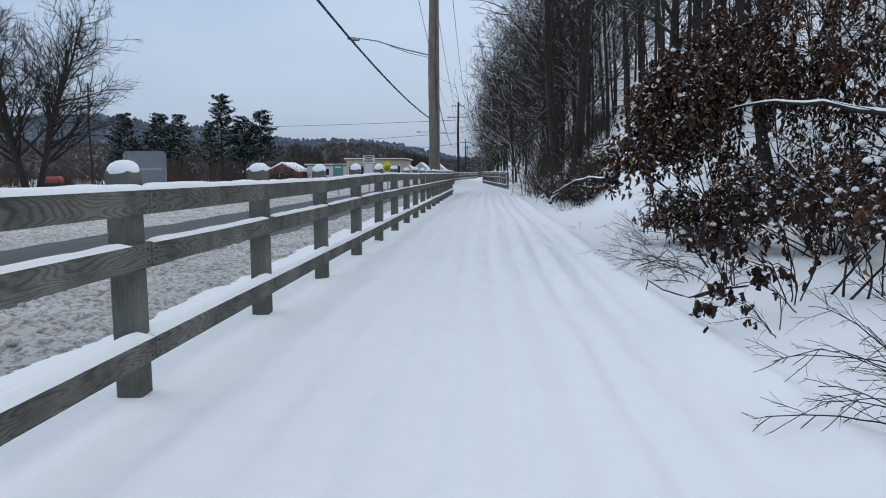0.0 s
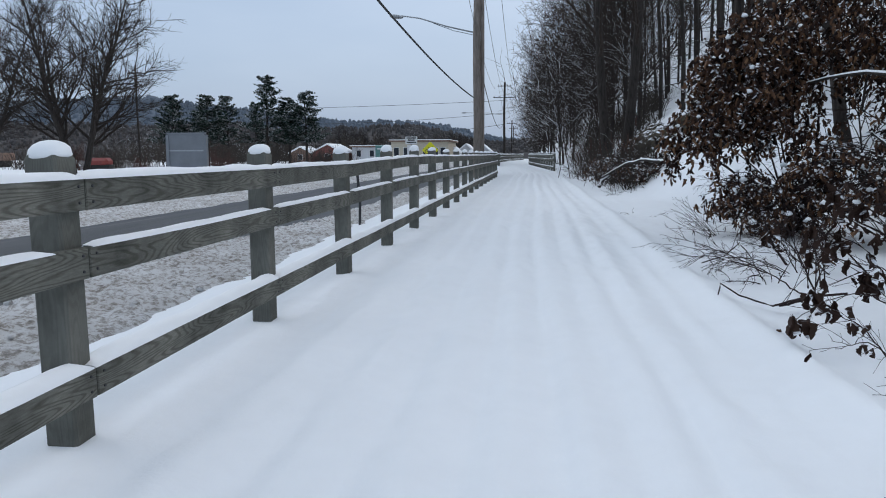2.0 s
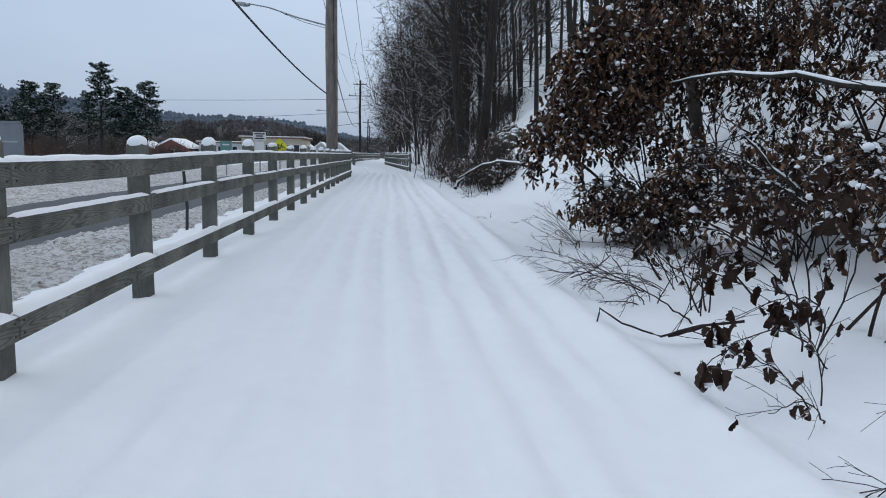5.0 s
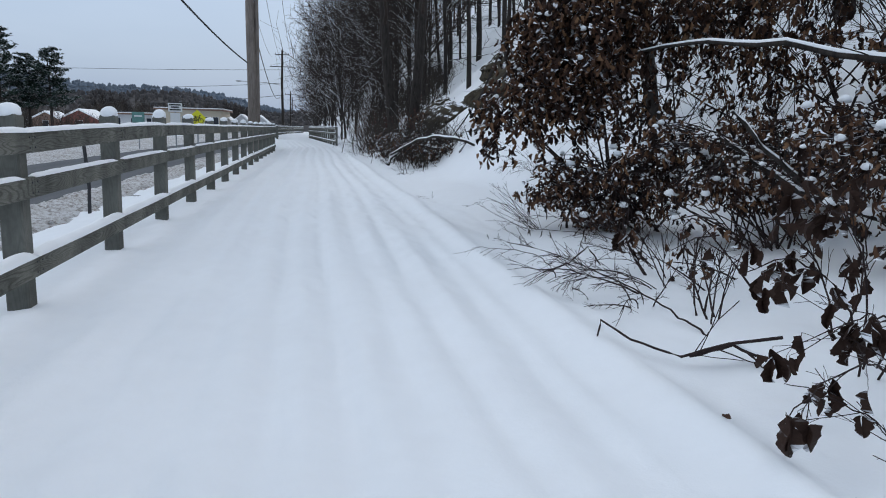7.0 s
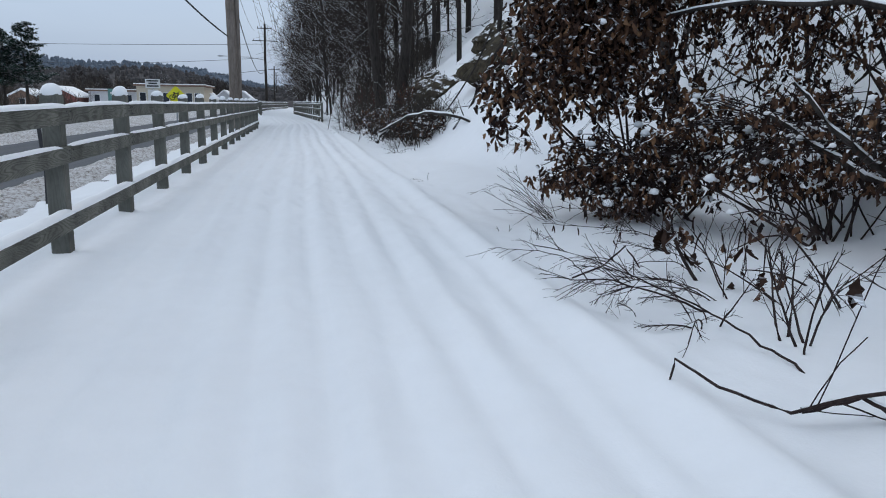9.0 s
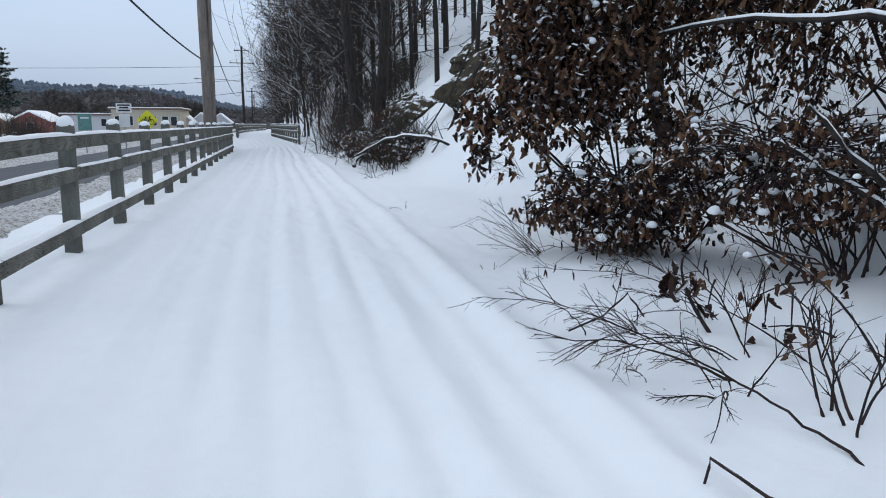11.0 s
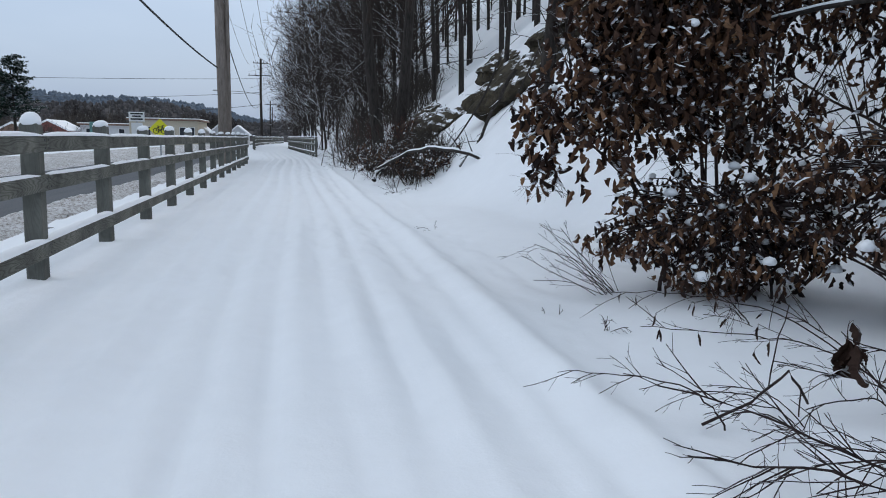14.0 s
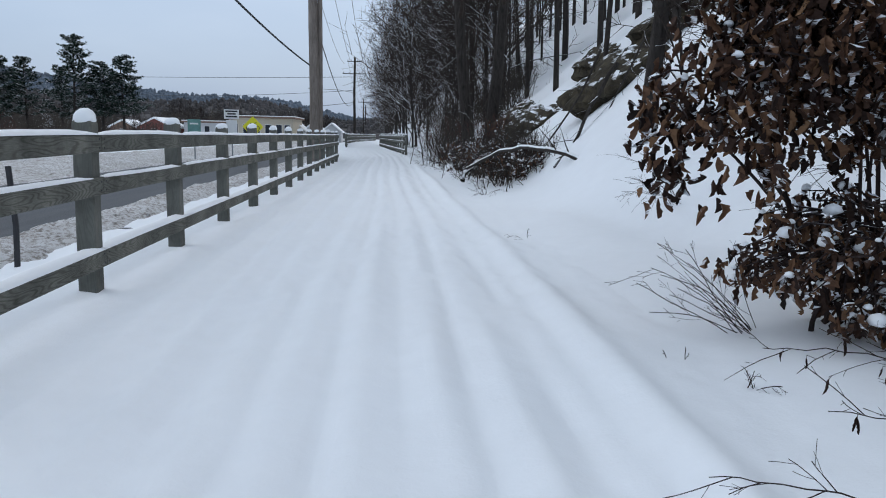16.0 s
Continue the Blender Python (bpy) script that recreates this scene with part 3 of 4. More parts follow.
def pine(seed, height, label):
    rng = random.Random(seed)
    t = empty("pine_tree", 0, 0, 0, label, "pine tree")
    tr, nd, br = Soup(), Soup(), Soup()
    tr.tube(limb(rng, Vector((0, 0, -0.3)), Vector((0, 0, 1)), height + 0.2, 0.02, 0.05, 8), 0.2, 0.03, 7)
    levels = 14
    for i in range(levels):
        u = 0.3 + 0.7 * i / levels
        for _ in range(rng.randint(4, 7)):
            a = rng.uniform(0, 2 * math.pi)
            n = height * 0.38 * (1.06 - u) ** 0.7 * rng.uniform(0.5, 1.2) + 0.2
            b = limb(rng, Vector((0, 0, u * height + rng.uniform(-0.2, 0.2))), Vector((math.cos(a), math.sin(a), 0.22)), n, 0.12, 0.05, 4)
            br.tube(b, 0.035, 0.01, 3)
            for _ in range(int(8 + n * 11)):
                p, _d = around(b, rng.uniform(0.3, 1.0))
                p = p + Vector((rng.gauss(0, 0.16), rng.gauss(0, 0.16), rng.gauss(0.08, 0.05)))
                for _q in range(3):
                    rot = Euler((rng.uniform(0.6, 2.4), rng.uniform(-0.6, 0.6), rng.uniform(0, 6.3))).to_matrix()
                    k = len(nd.v)
                    w = rng.uniform(0.05, 0.1)
                    h = rng.uniform(0.16, 0.3)
                    nd.v += [p + rot @ Vector((-w, 0, 0)), p + rot @ Vector((w, 0, 0)), p + rot @ Vector((0.4 * w, 0.03, -h)), p + rot @ Vector((-w * 0.8, 0, -h * 0.8))]
                    nd.f.append((k, k + 1, k + 2, k + 3))
    tr.ob("trunk", BARK, t)
    tagged(br.ob("branch_mass", BARK, t), kind="stuff")
    nd.ob("crown", NEEDLE, t, "dark green needles dusted with snow")
    return t


pines = [pine(41, 11.0, "dark green pine dusted with snow beyond the road"), pine(42, 9.0, "open-crowned dark pine beyond the road")]
put(pines[0], -32.3, 90, group="pines beyond the road")
put(pines[1], -27.3, 90, group="pines beyond the road")
for k, x, y, s in ((1, -45, 91, 1.0), (1, -40, 90, 0.98), (0, -38.6, 93, 0.82), (1, -30, 91.5, 0.95), (0, -35.3, 94, 0.72), (1, -42.5, 93, 0.8)):
    another(pines[k], x, y, x * 31, s)

# ---------------------------------------------------------------- hills and far woods
BRUSH_RED = make_bark("red_brown_stems", (0.045, 0.025, 0.022), (0.11, 0.06, 0.05), 1.1, 1.3)
BRUSH_GREY = make_bark("grey_brown_stems", (0.03, 0.025, 0.022), (0.08, 0.068, 0.058), 1.0, 1.25)


def thicket(seed, mat, label):
    rng = random.Random(seed)
    t = empty("thicket", 0, 0, 0, label, "thicket", "leafless thickets")
    s = Soup()
    for _ in range(46):
        pts = limb(rng, Vector((rng.gauss(0, 1.1), rng.gauss(0, 0.8), -0.1)), Vector((rng.gauss(0, 0.3), rng.gauss(0, 0.3), 1)), rng.uniform(1.4, 3.2), 0.12, 0.0, 5)
        s.tube(pts, 0.026, 0.012, 4)
        for _ in range(5):
            p, d = around(pts, rng.uniform(0.2, 0.95))
            s.tube(limb(rng, p, side_dir(rng, d, 0.6), rng.uniform(0.4, 1.0), 0.15, 0.0, 3), 0.014, 0.008, 3)
    tagged(s.ob("stem_mass", mat, t), kind="stuff")
    return t


thickets = [thicket(51, BRUSH_GREY, "grey-brown leafless thicket beyond the road"), thicket(52, BRUSH_RED, "reddish leafless thicket beyond the road")]
put(thickets[0], -34, 66)
put(thickets[1], -31, 68)
for i in range(44):
    another(thickets[(i % 5) == 0], -62 + 1.0 * i + rng.uniform(-0.6, 0.6), rng.uniform(64, 92), rng.uniform(0, 360), rng.uniform(0.5, 1.0))
for i in range(46):
    y = rng.uniform(25, 62)
    another(thickets[i % 6 == 0], rng.uniform(3.4, 4.6 + 3.6 * smooth(33, 45, y)) + veer(y), y, rng.uniform(0, 360), rng.uniform(0.25, 0.45 + 0.3 * smooth(33, 45, y)))
for i in range(40):
    another(thickets[0], rng.uniform(-95, -12), rng.uniform(135, 170), rng.uniform(0, 360), rng.uniform(1.2, 2.0))

def ridge(name, y0, crest, depth, mat, label, bumps, seed):
    rng = random.Random(seed)
    xs = spaced([(-900, 12), (-350, 3), (120, 12), (600, 0)])
    s = Soup()
    for x in xs:
        h = crest(x)
        for k in range(7):
            q = k / 6
            n = 1 + 0.12 * noise.noise((x * 0.05, q * 3, seed))
            s.v.append(Vector((x, y0 + depth * q, max(0, h * (q ** 0.8) * n) - 2 * (k == 0))))
    for i in range(len(xs) - 1):
        for k in range(6):
            a = i * 7 + k
            s.f.append((a, a + 7, a + 8, a + 1))
    for _ in range(bumps):
        x = rng.uniform(-420, 60)
        q = rng.random() ** 0.6
        c = (x, y0 + depth * q, crest(x) * (q ** 0.8) + 0.2)
        r = rng.uniform(0.4, 1.1) * y0 / 230
        s.blob(c, r, r, rng.uniform(0.8, 2.2) * y0 / 260, rng, 0.1)
    return tagged(s.ob(name, mat), label, "hill", kind="stuff")


ridge("far_woods", 210, lambda x: 10.6 + 2.6 * noise.noise((x * 0.03, 0, 0)) + 0.02 * max(0, -x - 60) - 4.5 * smooth(-45, -5, x), 60, FAR_WOODS, "dark leafless woods across the valley", 5200, 3)
ridge("wooded_hill", 480, lambda x: 13 + 17 * smooth(-10, -110, x) + 24 * smooth(-140, -380, x) + 2.5 * noise.noise((x * 0.015, 7, 0)), 180, HAZE_TINTED_HILL, "wooded hill on the skyline, haze painted into its colour", 3000, 4)

# ---------------------------------------------------------------- utility poles and wires
def pole(x, y, height, r, label, arms=(), wood=POLE_WOOD):
    t = empty("utility_pole", x, y, 0, label, "utility pole")
    s = Soup()
    s.tube([Vector((0.04 * math.sin(k), 0, -0.4 + (height + 0.4) * k / 8)) for k in range(9)], r, r * 0.72, 14)
    s.ob("shaft", wood, t, smooth=True)
    for z, half in arms:
        part("crossarm", box(-half, half, -0.16, -0.04, z - 0.06, z + 0.06, 0.01), wood, t)
        for k in (-1, -0.45, 0.45, 1):
            b = Soup()
            b.tube([Vector((k * half * 0.92, -0.1, z + 0.06)), Vector((k * half * 0.92, -0.1, z + 0.2)), Vector((k * half * 0.92, -0.1, z + 0.3))], 0.05, 0.03, 6)
            b.ob("insulator", DARK_STEEL, t)
    return t


near_pole = pole(-3.02, 45.5, 13.5, 0.27, "weathered brown timber utility pole with a street lamp", ((12.6, 1.2),))
stub = Soup()
stub.tube([Vector((0.3, 0.12, -0.4)), Vector((0.3, 0.12, 6)), Vector((0.28, 0.1, 13.0))], 0.13, 0.11, 12)
stub.ob("second_shaft", POLE_WOOD, near_pole, "slimmer pole strapped alongside", True)
arm = Soup()
arm.tube([Vector((-0.1, 0, 8.35)), Vector((-1.8, 0, 8.75)), Vector((-3.4, 0, 9.25)), Vector((-4.5, 0, 9.42))], 0.045, 0.035, 6)
arm.tube([Vector((-0.1, 0, 8.2)), Vector((-1.4, 0, 8.5)), Vector((-2.6, 0, 8.95))], 0.02, 0.02, 5)
arm.ob("lamp_arm", METAL, near_pole)
head = bmesh.new()
bmesh.ops.create_uvsphere(head, u_segments=12, v_segments=8, radius=1)
bmesh.ops.transform(head, verts=head.verts, matrix=Matrix.Translation((-4.8, 0, 9.38)) @ Matrix.Rotation(radians(8), 4, 'Y') @ Matrix.Diagonal((0.42, 0.17, 0.12, 1)))
part("lamp_head", head, METAL, near_pole, "grey cobra-head street lamp", True)

pole(-4.8, 135, 14.0, 0.24, "grey timber utility pole with crossarms", ((13.3, 1.2), (11.3, 2.0)), BARK)
pole(-5.4, 205, 10.5, 0.2, "far timber utility pole", ((9.6, 1.4),), BARK)
pole(-6.0, 245, 10.5, 0.2, "far timber utility pole by the bend", ((9.6, 1.4),), BARK)
pole(-38, 70, 10, 0.11, "thin timber pole beyond the road", ((9.2, 0.7),), BARK)


def cable(a, b, sag, r, label="black overhead cable between poles"):
    a, b = Vector(a), Vector(b)
    pts = []
    for i in range(25):
        t = i / 24
        p = a.lerp(b, t)
        p.z -= sag * 4 * t * (1 - t)
        pts.append(p)
    s = Soup()
    s.tube(pts, r, r, 5)
    tagged(s.ob("cable", WIRE), label, "cable", "overhead wires")


cable((-3.2, 45.3, 4.6), (-4.7, -5, 8.3), 0.95, 0.035, "thick black cable sagging to the pole")
cable((-2.8, 45.6, 6.2), (-4.8, 135, 7.5), 2.4, 0.03)
for k in (-1.1, 0.0, 1.1):
    cable((-3.0 + k, 45.4, 12.9), (-4.8 + k * 1.5, 134.9, 12.0 + abs(k) * 0.8), 1.6, 0.02)
    cable((-3.0 + k, 45.4, 12.9), (-2.2 + k, -8, 13.5), 1.0, 0.018)
    cable((-4.8 + k, 134.9, 13.4), (-5.4 + k, 205, 9.8), 1.2, 0.022)
cable((-4.8, 135, 10.8), (-95, 165, 11.9), 0.6, 0.035)
cable((-4.8, 135, 8.6), (-60, 185, 9.2), 0.6, 0.035)
cable((-4.8, 135, 6.6), (-46, 185, 6.0), 0.7, 0.04)
far_lamp = Soup()
far_lamp.tube([Vector((-4.8, 135, 8.2)), Vector((-7.5, 135, 8.6)), Vector((-11.6, 135, 8.7))], 0.05, 0.05, 5)
far_lamp.blob((-12.0, 135, 8.7), 0.6, 0.2, 0.13, random.Random(2), 1)
tagged(far_lamp.ob("street_lamp", METAL), "grey street lamp arm on the far pole", "street lamp")

# ---------------------------------------------------------------- road signs
def sign_post(parent, h, x=0.0, y=0.03):
    part("post", box(x - 0.03, x + 0.03, y, y + 0.04, -0.3, h, 0.004), METAL, parent)


bike = empty("bicycle_sign", -5.2, 40.8, -0.1, "yellow diamond road sign with a bicycle symbol", "road sign")
d = bmesh.new()
bmesh.ops.create_cube(d, size=1)
bmesh.ops.transform(d, verts=d.verts, matrix=Matrix.Translation((0, 0, 1.62)) @ Matrix.Rotation(radians(45), 4, 'Y') @ Matrix.Diagonal((0.64, 0.012, 0.64, 1)))
bmesh.ops.bevel(d, geom=[e for e in d.edges if abs(e.verts[0].co.y - e.verts[1].co.y) > 0.005], offset=0.03, segments=2, affect='EDGES')
part("panel", d, YELLOW, bike)
sign_post(bike, 2.0)


def ring(s, cx, cz, r, t):
    s.tube([Vector((cx + r * math.cos(2 * math.pi * i / 18), -0.014, cz + r * math.sin(2 * math.pi * i / 18))) for i in range(19)], t, t, 4)


sym = Soup()
ring(sym, -0.13, 1.52, 0.09, 0.014)
ring(sym, 0.13, 1.52, 0.09, 0.014)
for a, b in (((-0.13, 1.52), (-0.06, 1.66)), ((-0.06, 1.66), (0.08, 1.66)), ((0.08, 1.66), (0.0, 1.52)), ((0.0, 1.52), (-0.13, 1.52)), ((-0.07, 1.69), (0.0, 1.52)), ((0.13, 1.52), (0.07, 1.71)), ((0.07, 1.71), (0.13, 1.72)), ((-0.1, 1.69), (-0.03, 1.69))):
    sym.tube([Vector((a[0], -0.014, a[1])), Vector((b[0], -0.014, b[1]))], 0.014, 0.014, 4)
for v in sym.v:
    v.x, v.z = v.x * 1.25, 1.62 + (v.z - 1.58) * 1.25
sym.ob("bicycle_symbol", BLACK, bike)

rule = empty("road_sign", -6.75, 44, -0.1, "white rectangular road sign with dark lines of text", "road sign")
part("panel", box(-0.35, 0.35, 0, 0.012, 1.98, 2.42, 0.004), WHITE, rule)
for z, w in ((2.34, 0.28), (2.22, 0.2), (2.09, 0.27)):
    part("text_bar", box(-w, w, -0.006, 0.002, z - 0.035, z + 0.035), BLACK, rule)
part("lower_panel", box(-0.25, 0.25, 0, 0.012, 1.3, 1.92, 0.004), WHITE, rule)
sign_post(rule, 2.4)

green = empty("notice_sign", -9.0, 46, -0.1, "faded teal-green sign board on a post", "sign")
part("panel", box(-0.32, 0.32, 0, 0.03, 1.1, 1.95, 0.01), GREEN_SIGN, green)
part("text_bar", box(-0.2, 0.2, -0.006, 0.002, 1.7, 1.78), WHITE, green)
sign_post(green, 1.9)

board = empty("billboard", -18.6, 40, -0.1, "grey blank back of a framed roadside board", "sign board")
part("panel", box(-1.0, 1.0, 0, 0.12, 0.7, 2.55, 0.01), GREY_BOARD, board)
for x in (-1.08, 1.08):
    part("frame_post", box(x - 0.09, x + 0.09, -0.05, 0.2, -0.3, 2.5, 0.01), GREY_BOARD, board)
part("frame_top", box(-1.1, 1.1, -0.04, 0.18, 2.52, 2.62, 0.01), GREY_BOARD, board)
part("frame_bar", box(-1.0, 1.0, -0.03, 0.0, 1.6, 1.68, 0.004), METAL, board)

marker = Soup()
marker.tube([Vector((0, 0, -0.3)), Vector((0.02, 0, 0.4)), Vector((-0.03, 0.02, 1.0))], 0.03, 0.03, 6)
mk = tagged(marker.ob("marker_post", DARK_STEEL), "dark steel marker post in the snow verge", "post")
mk.matrix_basis = pose(-3.15, 15.5, -0.1)

# ---------------------------------------------------------------- buildings across the road
def house(name, x0, x1, y0, y1, eave, ridge_h, wall, label, windows=(), flat=False):
    cx, cy = (x0 + x1) / 2, (y0 + y1) / 2
    h = empty(name, cx, cy, 0, label, "building")
    w, dd = (x1 - x0) / 2, (y1 - y0) / 2
    part("wall", box(-w, w, -dd, dd, -0.3, eave), wall, h)
    if flat:
        part("roof", box(-w - 0.4, w + 0.4, -dd - 0.4, dd + 0.4, eave, eave + 0.22, 0.03), BROWN_WALL, h)
        part("roof_snow", box(-w - 0.35, w + 0.35, -dd - 0.35, dd + 0.35, eave + 0.22, eave + 0.36, 0.05), SNOW_CAP, h)
    else:
        g = Soup()
        o = 0.3
        g.v = [Vector(p) for p in ((-w, -dd, eave), (w, -dd, eave), (0, -dd, ridge_h), (-w, dd, eave), (w, dd, eave), (0, dd, ridge_h))]
        g.f = [(0, 1, 2), (4, 3, 5), (0, 3, 4, 1), (0, 2, 5, 3), (1, 4, 5, 2)]
        g.ob("gable", wall, h)
        for sgn in (-1, 1):
            r = Soup()
            e = sgn * (w + o)
            drop = eave - o * (ridge_h - eave) / w
            r.v = [Vector(p) for p in ((e, -dd - o, drop), (0, -dd - o, ridge_h + 0.02), (0, dd + o, ridge_h + 0.02), (e, dd + o, drop),
                                       (e, -dd - o, drop + 0.22), (0, -dd - o, ridge_h + 0.25), (0, dd + o, ridge_h + 0.25), (e, dd + o, drop + 0.22))]
            r.f = [(0, 1, 2, 3), (4, 5, 6, 7), (0, 1, 5, 4), (2, 3, 7, 6), (0, 3, 7, 4), (1, 2, 6, 5)]
            r.ob("roof", SNOW_CAP, h, "roof slope under snow")
    for wx, wz, ww, wh in windows:
        fr = part("window", box(wx - ww / 2 - 0.06, wx + ww / 2 + 0.06, -dd - 0.05, -dd + 0.02, wz - 0.06, wz + wh + 0.06), WHITE, h)
        part("pane", box(wx - ww / 2, wx + ww / 2, -dd - 0.065, -dd - 0.045, wz, wz + wh), GLASS_DARK, fr)
    return h


house("workshop", -22.5, -13.2, 120, 132, 3.35, 0, BEIGE, "long beige flat-roofed workshop under snow", [(k, 1.1, 0.8, 1.3) for k in (-3.8, -2.2, -0.6, 1.0, 2.6, 3.8)], True)
house("annex", -29.5, -22.8, 122, 130, 2.5, 0, WHITE_WALL, "low pale annex with a snow-covered flat roof", [(k, 1.0, 0.7, 1.0) for k in (-2.2, 0, 2.2)], True)
house("red_house", -35, -30.2, 118, 126, 1.7, 2.9, RED_WALL, "small red gabled house with snow on its roof", [(0, 0.6, 0.8, 0.8)])
house("shed", -39.5, -36, 120, 126, 1.6, 2.5, BROWN_WALL, "low brown shed under snow", [(0, 0.5, 0.7, 0.8)])
for x, y in ((-14.0, 128), (-11.6, 134), (-9.0, 140)):
    house("white_house", x - 1.6, x + 1.6, y, y + 7, 1.7, 3.0, WHITE_WALL, "small white gabled house with thick roof snow", [(0, 0.7, 0.7, 0.8)])

truck = empty("truck", -67, 82, -0.05, "old yellow and brown truck parked in the snow", "truck")
part("cab", box(-1.0, 1.0, -1.1, 1.1, 0.9, 2.5, 0.15), TRUCK_YELLOW, truck)
part("bed", box(1.1, 6.0, -1.1, 1.1, 0.8, 1.7, 0.08), BROWN_WALL, truck)
for x in (0, 3.6, 5.0):
    wh = bmesh.new()
    bmesh.ops.create_cone(wh, cap_ends=True, segments=16, radius1=0.5, radius2=0.5, depth=2.2)
    bmesh.ops.transform(wh, verts=wh.verts, matrix=Matrix.Translation((x, 0, 0.5)) @ Matrix.Rotation(radians(90), 4, 'X'))
    part("wheel", wh, TYRE, truck)
red = empty("red_machine", -37.2, 62, -0.05, "red rounded farm machine half hidden by brush", "machine")
part("body", box(-0.9, 0.9, -0.6, 0.6, 0.4, 1.15, 0.25), RED_PAINT, red)
part("base", box(-1.0, 1.0, -0.5, 0.5, 0.0, 0.55, 0.05), TYRE, red)

# ---------------------------------------------------------------- rocks on the bank
def rock(x, y, sx, sy, sz, seed, turn, sink=0.3, label="dark layered rock ledge capped with snow"):
    bm = bmesh.new()
    bmesh.ops.create_cube(bm, size=1)
    bmesh.ops.subdivide_edges(bm, edges=bm.edges, cuts=11, use_grid_fill=True)
    for v in bm.verts:
        p = v.co.copy()
        p = p.lerp(p.normalized() * 0.62, 0.45)
        n = noise.noise(p * 2.2 + Vector((seed, 0, 0))) * 0.4 + noise.noise(p * 6 + Vector((0, seed, 0))) * 0.2 + noise.noise(p * 15 + Vector((seed, seed, 0))) * 0.1
        ledge = 0.10 * (1 if math.sin(p.z * 16 + seed) > 0 else -1) * 0.5
        v.co = Vector((p.x * sx * (1 + n + ledge), p.y * sy * (1 + n + ledge), p.z * sz * (1 + n * 0.5)))
    ob = part("rock", bm, ROCK)
    ob.matrix_basis = pose(x, y, land(x, y) + sz * (0.5 - sink) - 0.1, 6, -36, turn * 0.4)
    return tagged(ob, label, "rock", "rocks of the bank")


rock(6.4, 25.8, 2.1, 2.0, 1.5, 3, 20, 0.58)
rock(8.6, 28.5, 2.4, 1.8, 1.3, 5, -15, 0.6)
rock(5.2, 31, 1.4, 1.8, 0.9, 8, 40, 0.55)
rock(7.4, 31.5, 1.4, 1.8, 0.9, 12, 10, 0.55)
rock(5.4, 35, 1.5, 1.6, 1.0, 15, -20, 0.55)
rock(10.4, 30, 1.6, 1.6, 1.0, 18, 30, 0.42)


# ---------------------------------------------------------------- leafy brush
def leaf_cluster(s, rng, c, count, size, spread, near=False):
    for _ in range(count):
        p = c + Vector((rng.gauss(0, spread), rng.gauss(0, spread), rng.gauss(0, spread * 0.7)))
        rot = Euler((rng.gauss(0, 0.38), rng.gauss(0, 0.38), rng.uniform(0, 6.3))).to_matrix()
        s.leaf(p, size * rng.uniform(0.7, 1.3), size * rng.uniform(0.5, 0.85), rot, rng.uniform(-0.6, 0.7), near)


def brush(name, root, lobes, seed, label, stems=7, size=0.13, per=6, snow=0.25, category="shrub", near=False, hang=1, thick=1.0):
    """Stems reach from the root into each lobe, twigs fill it, dead leaves hang in bunches from the twigs."""
    rng = random.Random(seed)
    rootv = Vector((root[0], root[1], land(*root)))
    t = empty(name, *rootv, label, category)
    tw, lf, sn = Soup(), Soup(), Soup()
    for cx, cy, cz, rx, ry, rz, n in lobes:
        c0 = Vector((cx, cy, cz)) - rootv
        for _ in range(stems):
            end = c0 + Vector((rng.uniform(-0.8, 0.8) * rx, rng.uniform(-0.8, 0.8) * ry, rng.uniform(-0.7, 0.8) * rz))
            start = Vector((rng.gauss(0, 0.25), rng.gauss(0, 0.25), -0.1))
            mid = start.lerp(end, 0.5) + Vector((rng.gauss(0, 0.2), rng.gauss(0, 0.2), 0.35 * abs(end.z)))
            pts = [start * (1 - u) ** 2 + mid * (2 * u * (1 - u)) + end * u * u for u in [k / 8 for k in range(9)]]
            st = Soup()
            st.tube(pts, rng.uniform(0.012, 0.026) * thick, 0.006 * thick, 5)
            st.ob("stem", TWIG_NEAR, t)
        for _ in range(n):
            while True:
                q = Vector((rng.uniform(-1, 1), rng.uniform(-1, 1), rng.uniform(-1, 1)))
                if q.length < 1 and noise.noise(q * 2.6 + Vector((seed, cx, cy))) + rng.gauss(0, 0.12) > -0.12 + 0.32 * q.length ** 3:
                    break
            p = c0 + Vector((q.x * rx, q.y * ry, q.z * rz))
            back = (c0 - p) * rng.uniform(0.2, 0.6) + Vector((rng.gauss(0, 0.1), rng.gauss(0, 0.1), 0.1))
            tw.tube([p, p + back * 0.5 + Vector((0, 0, 0.04)), p + back], 0.004, 0.009, 3)
            if p.z + rootv.z > 0.12:
                for k in range(rng.randint(1, hang)):
                    c = p + Vector((rng.gauss(0, 0.04), rng.gauss(0, 0.04), -0.12 * k))
                    leaf_cluster(lf, rng, c, max(1, round(rng.uniform(max(1, per - 3), per + 2) * 0.9 ** k)), size, size * 0.5, near)
            if rng.random() < snow:
                r = 0.016 + 0.04 * rng.random() ** 2
                sn.blob(p + Vector((0, 0, size * 0.2)), r * 1.15, r * 1.1, r * 0.95, rng, 0.6)
    tagged(tw.ob("twig_mass", TWIG_NEAR, t), kind="stuff")
    tagged(lf.ob("foliage", LEAF, t, "dry brown hanging leaves"), kind="stuff")
    if sn.v:
        tagged(sn.ob("snow_clumps", SNOW_CAP, t, "small white clumps of snow", True), kind="stuff")
    return t


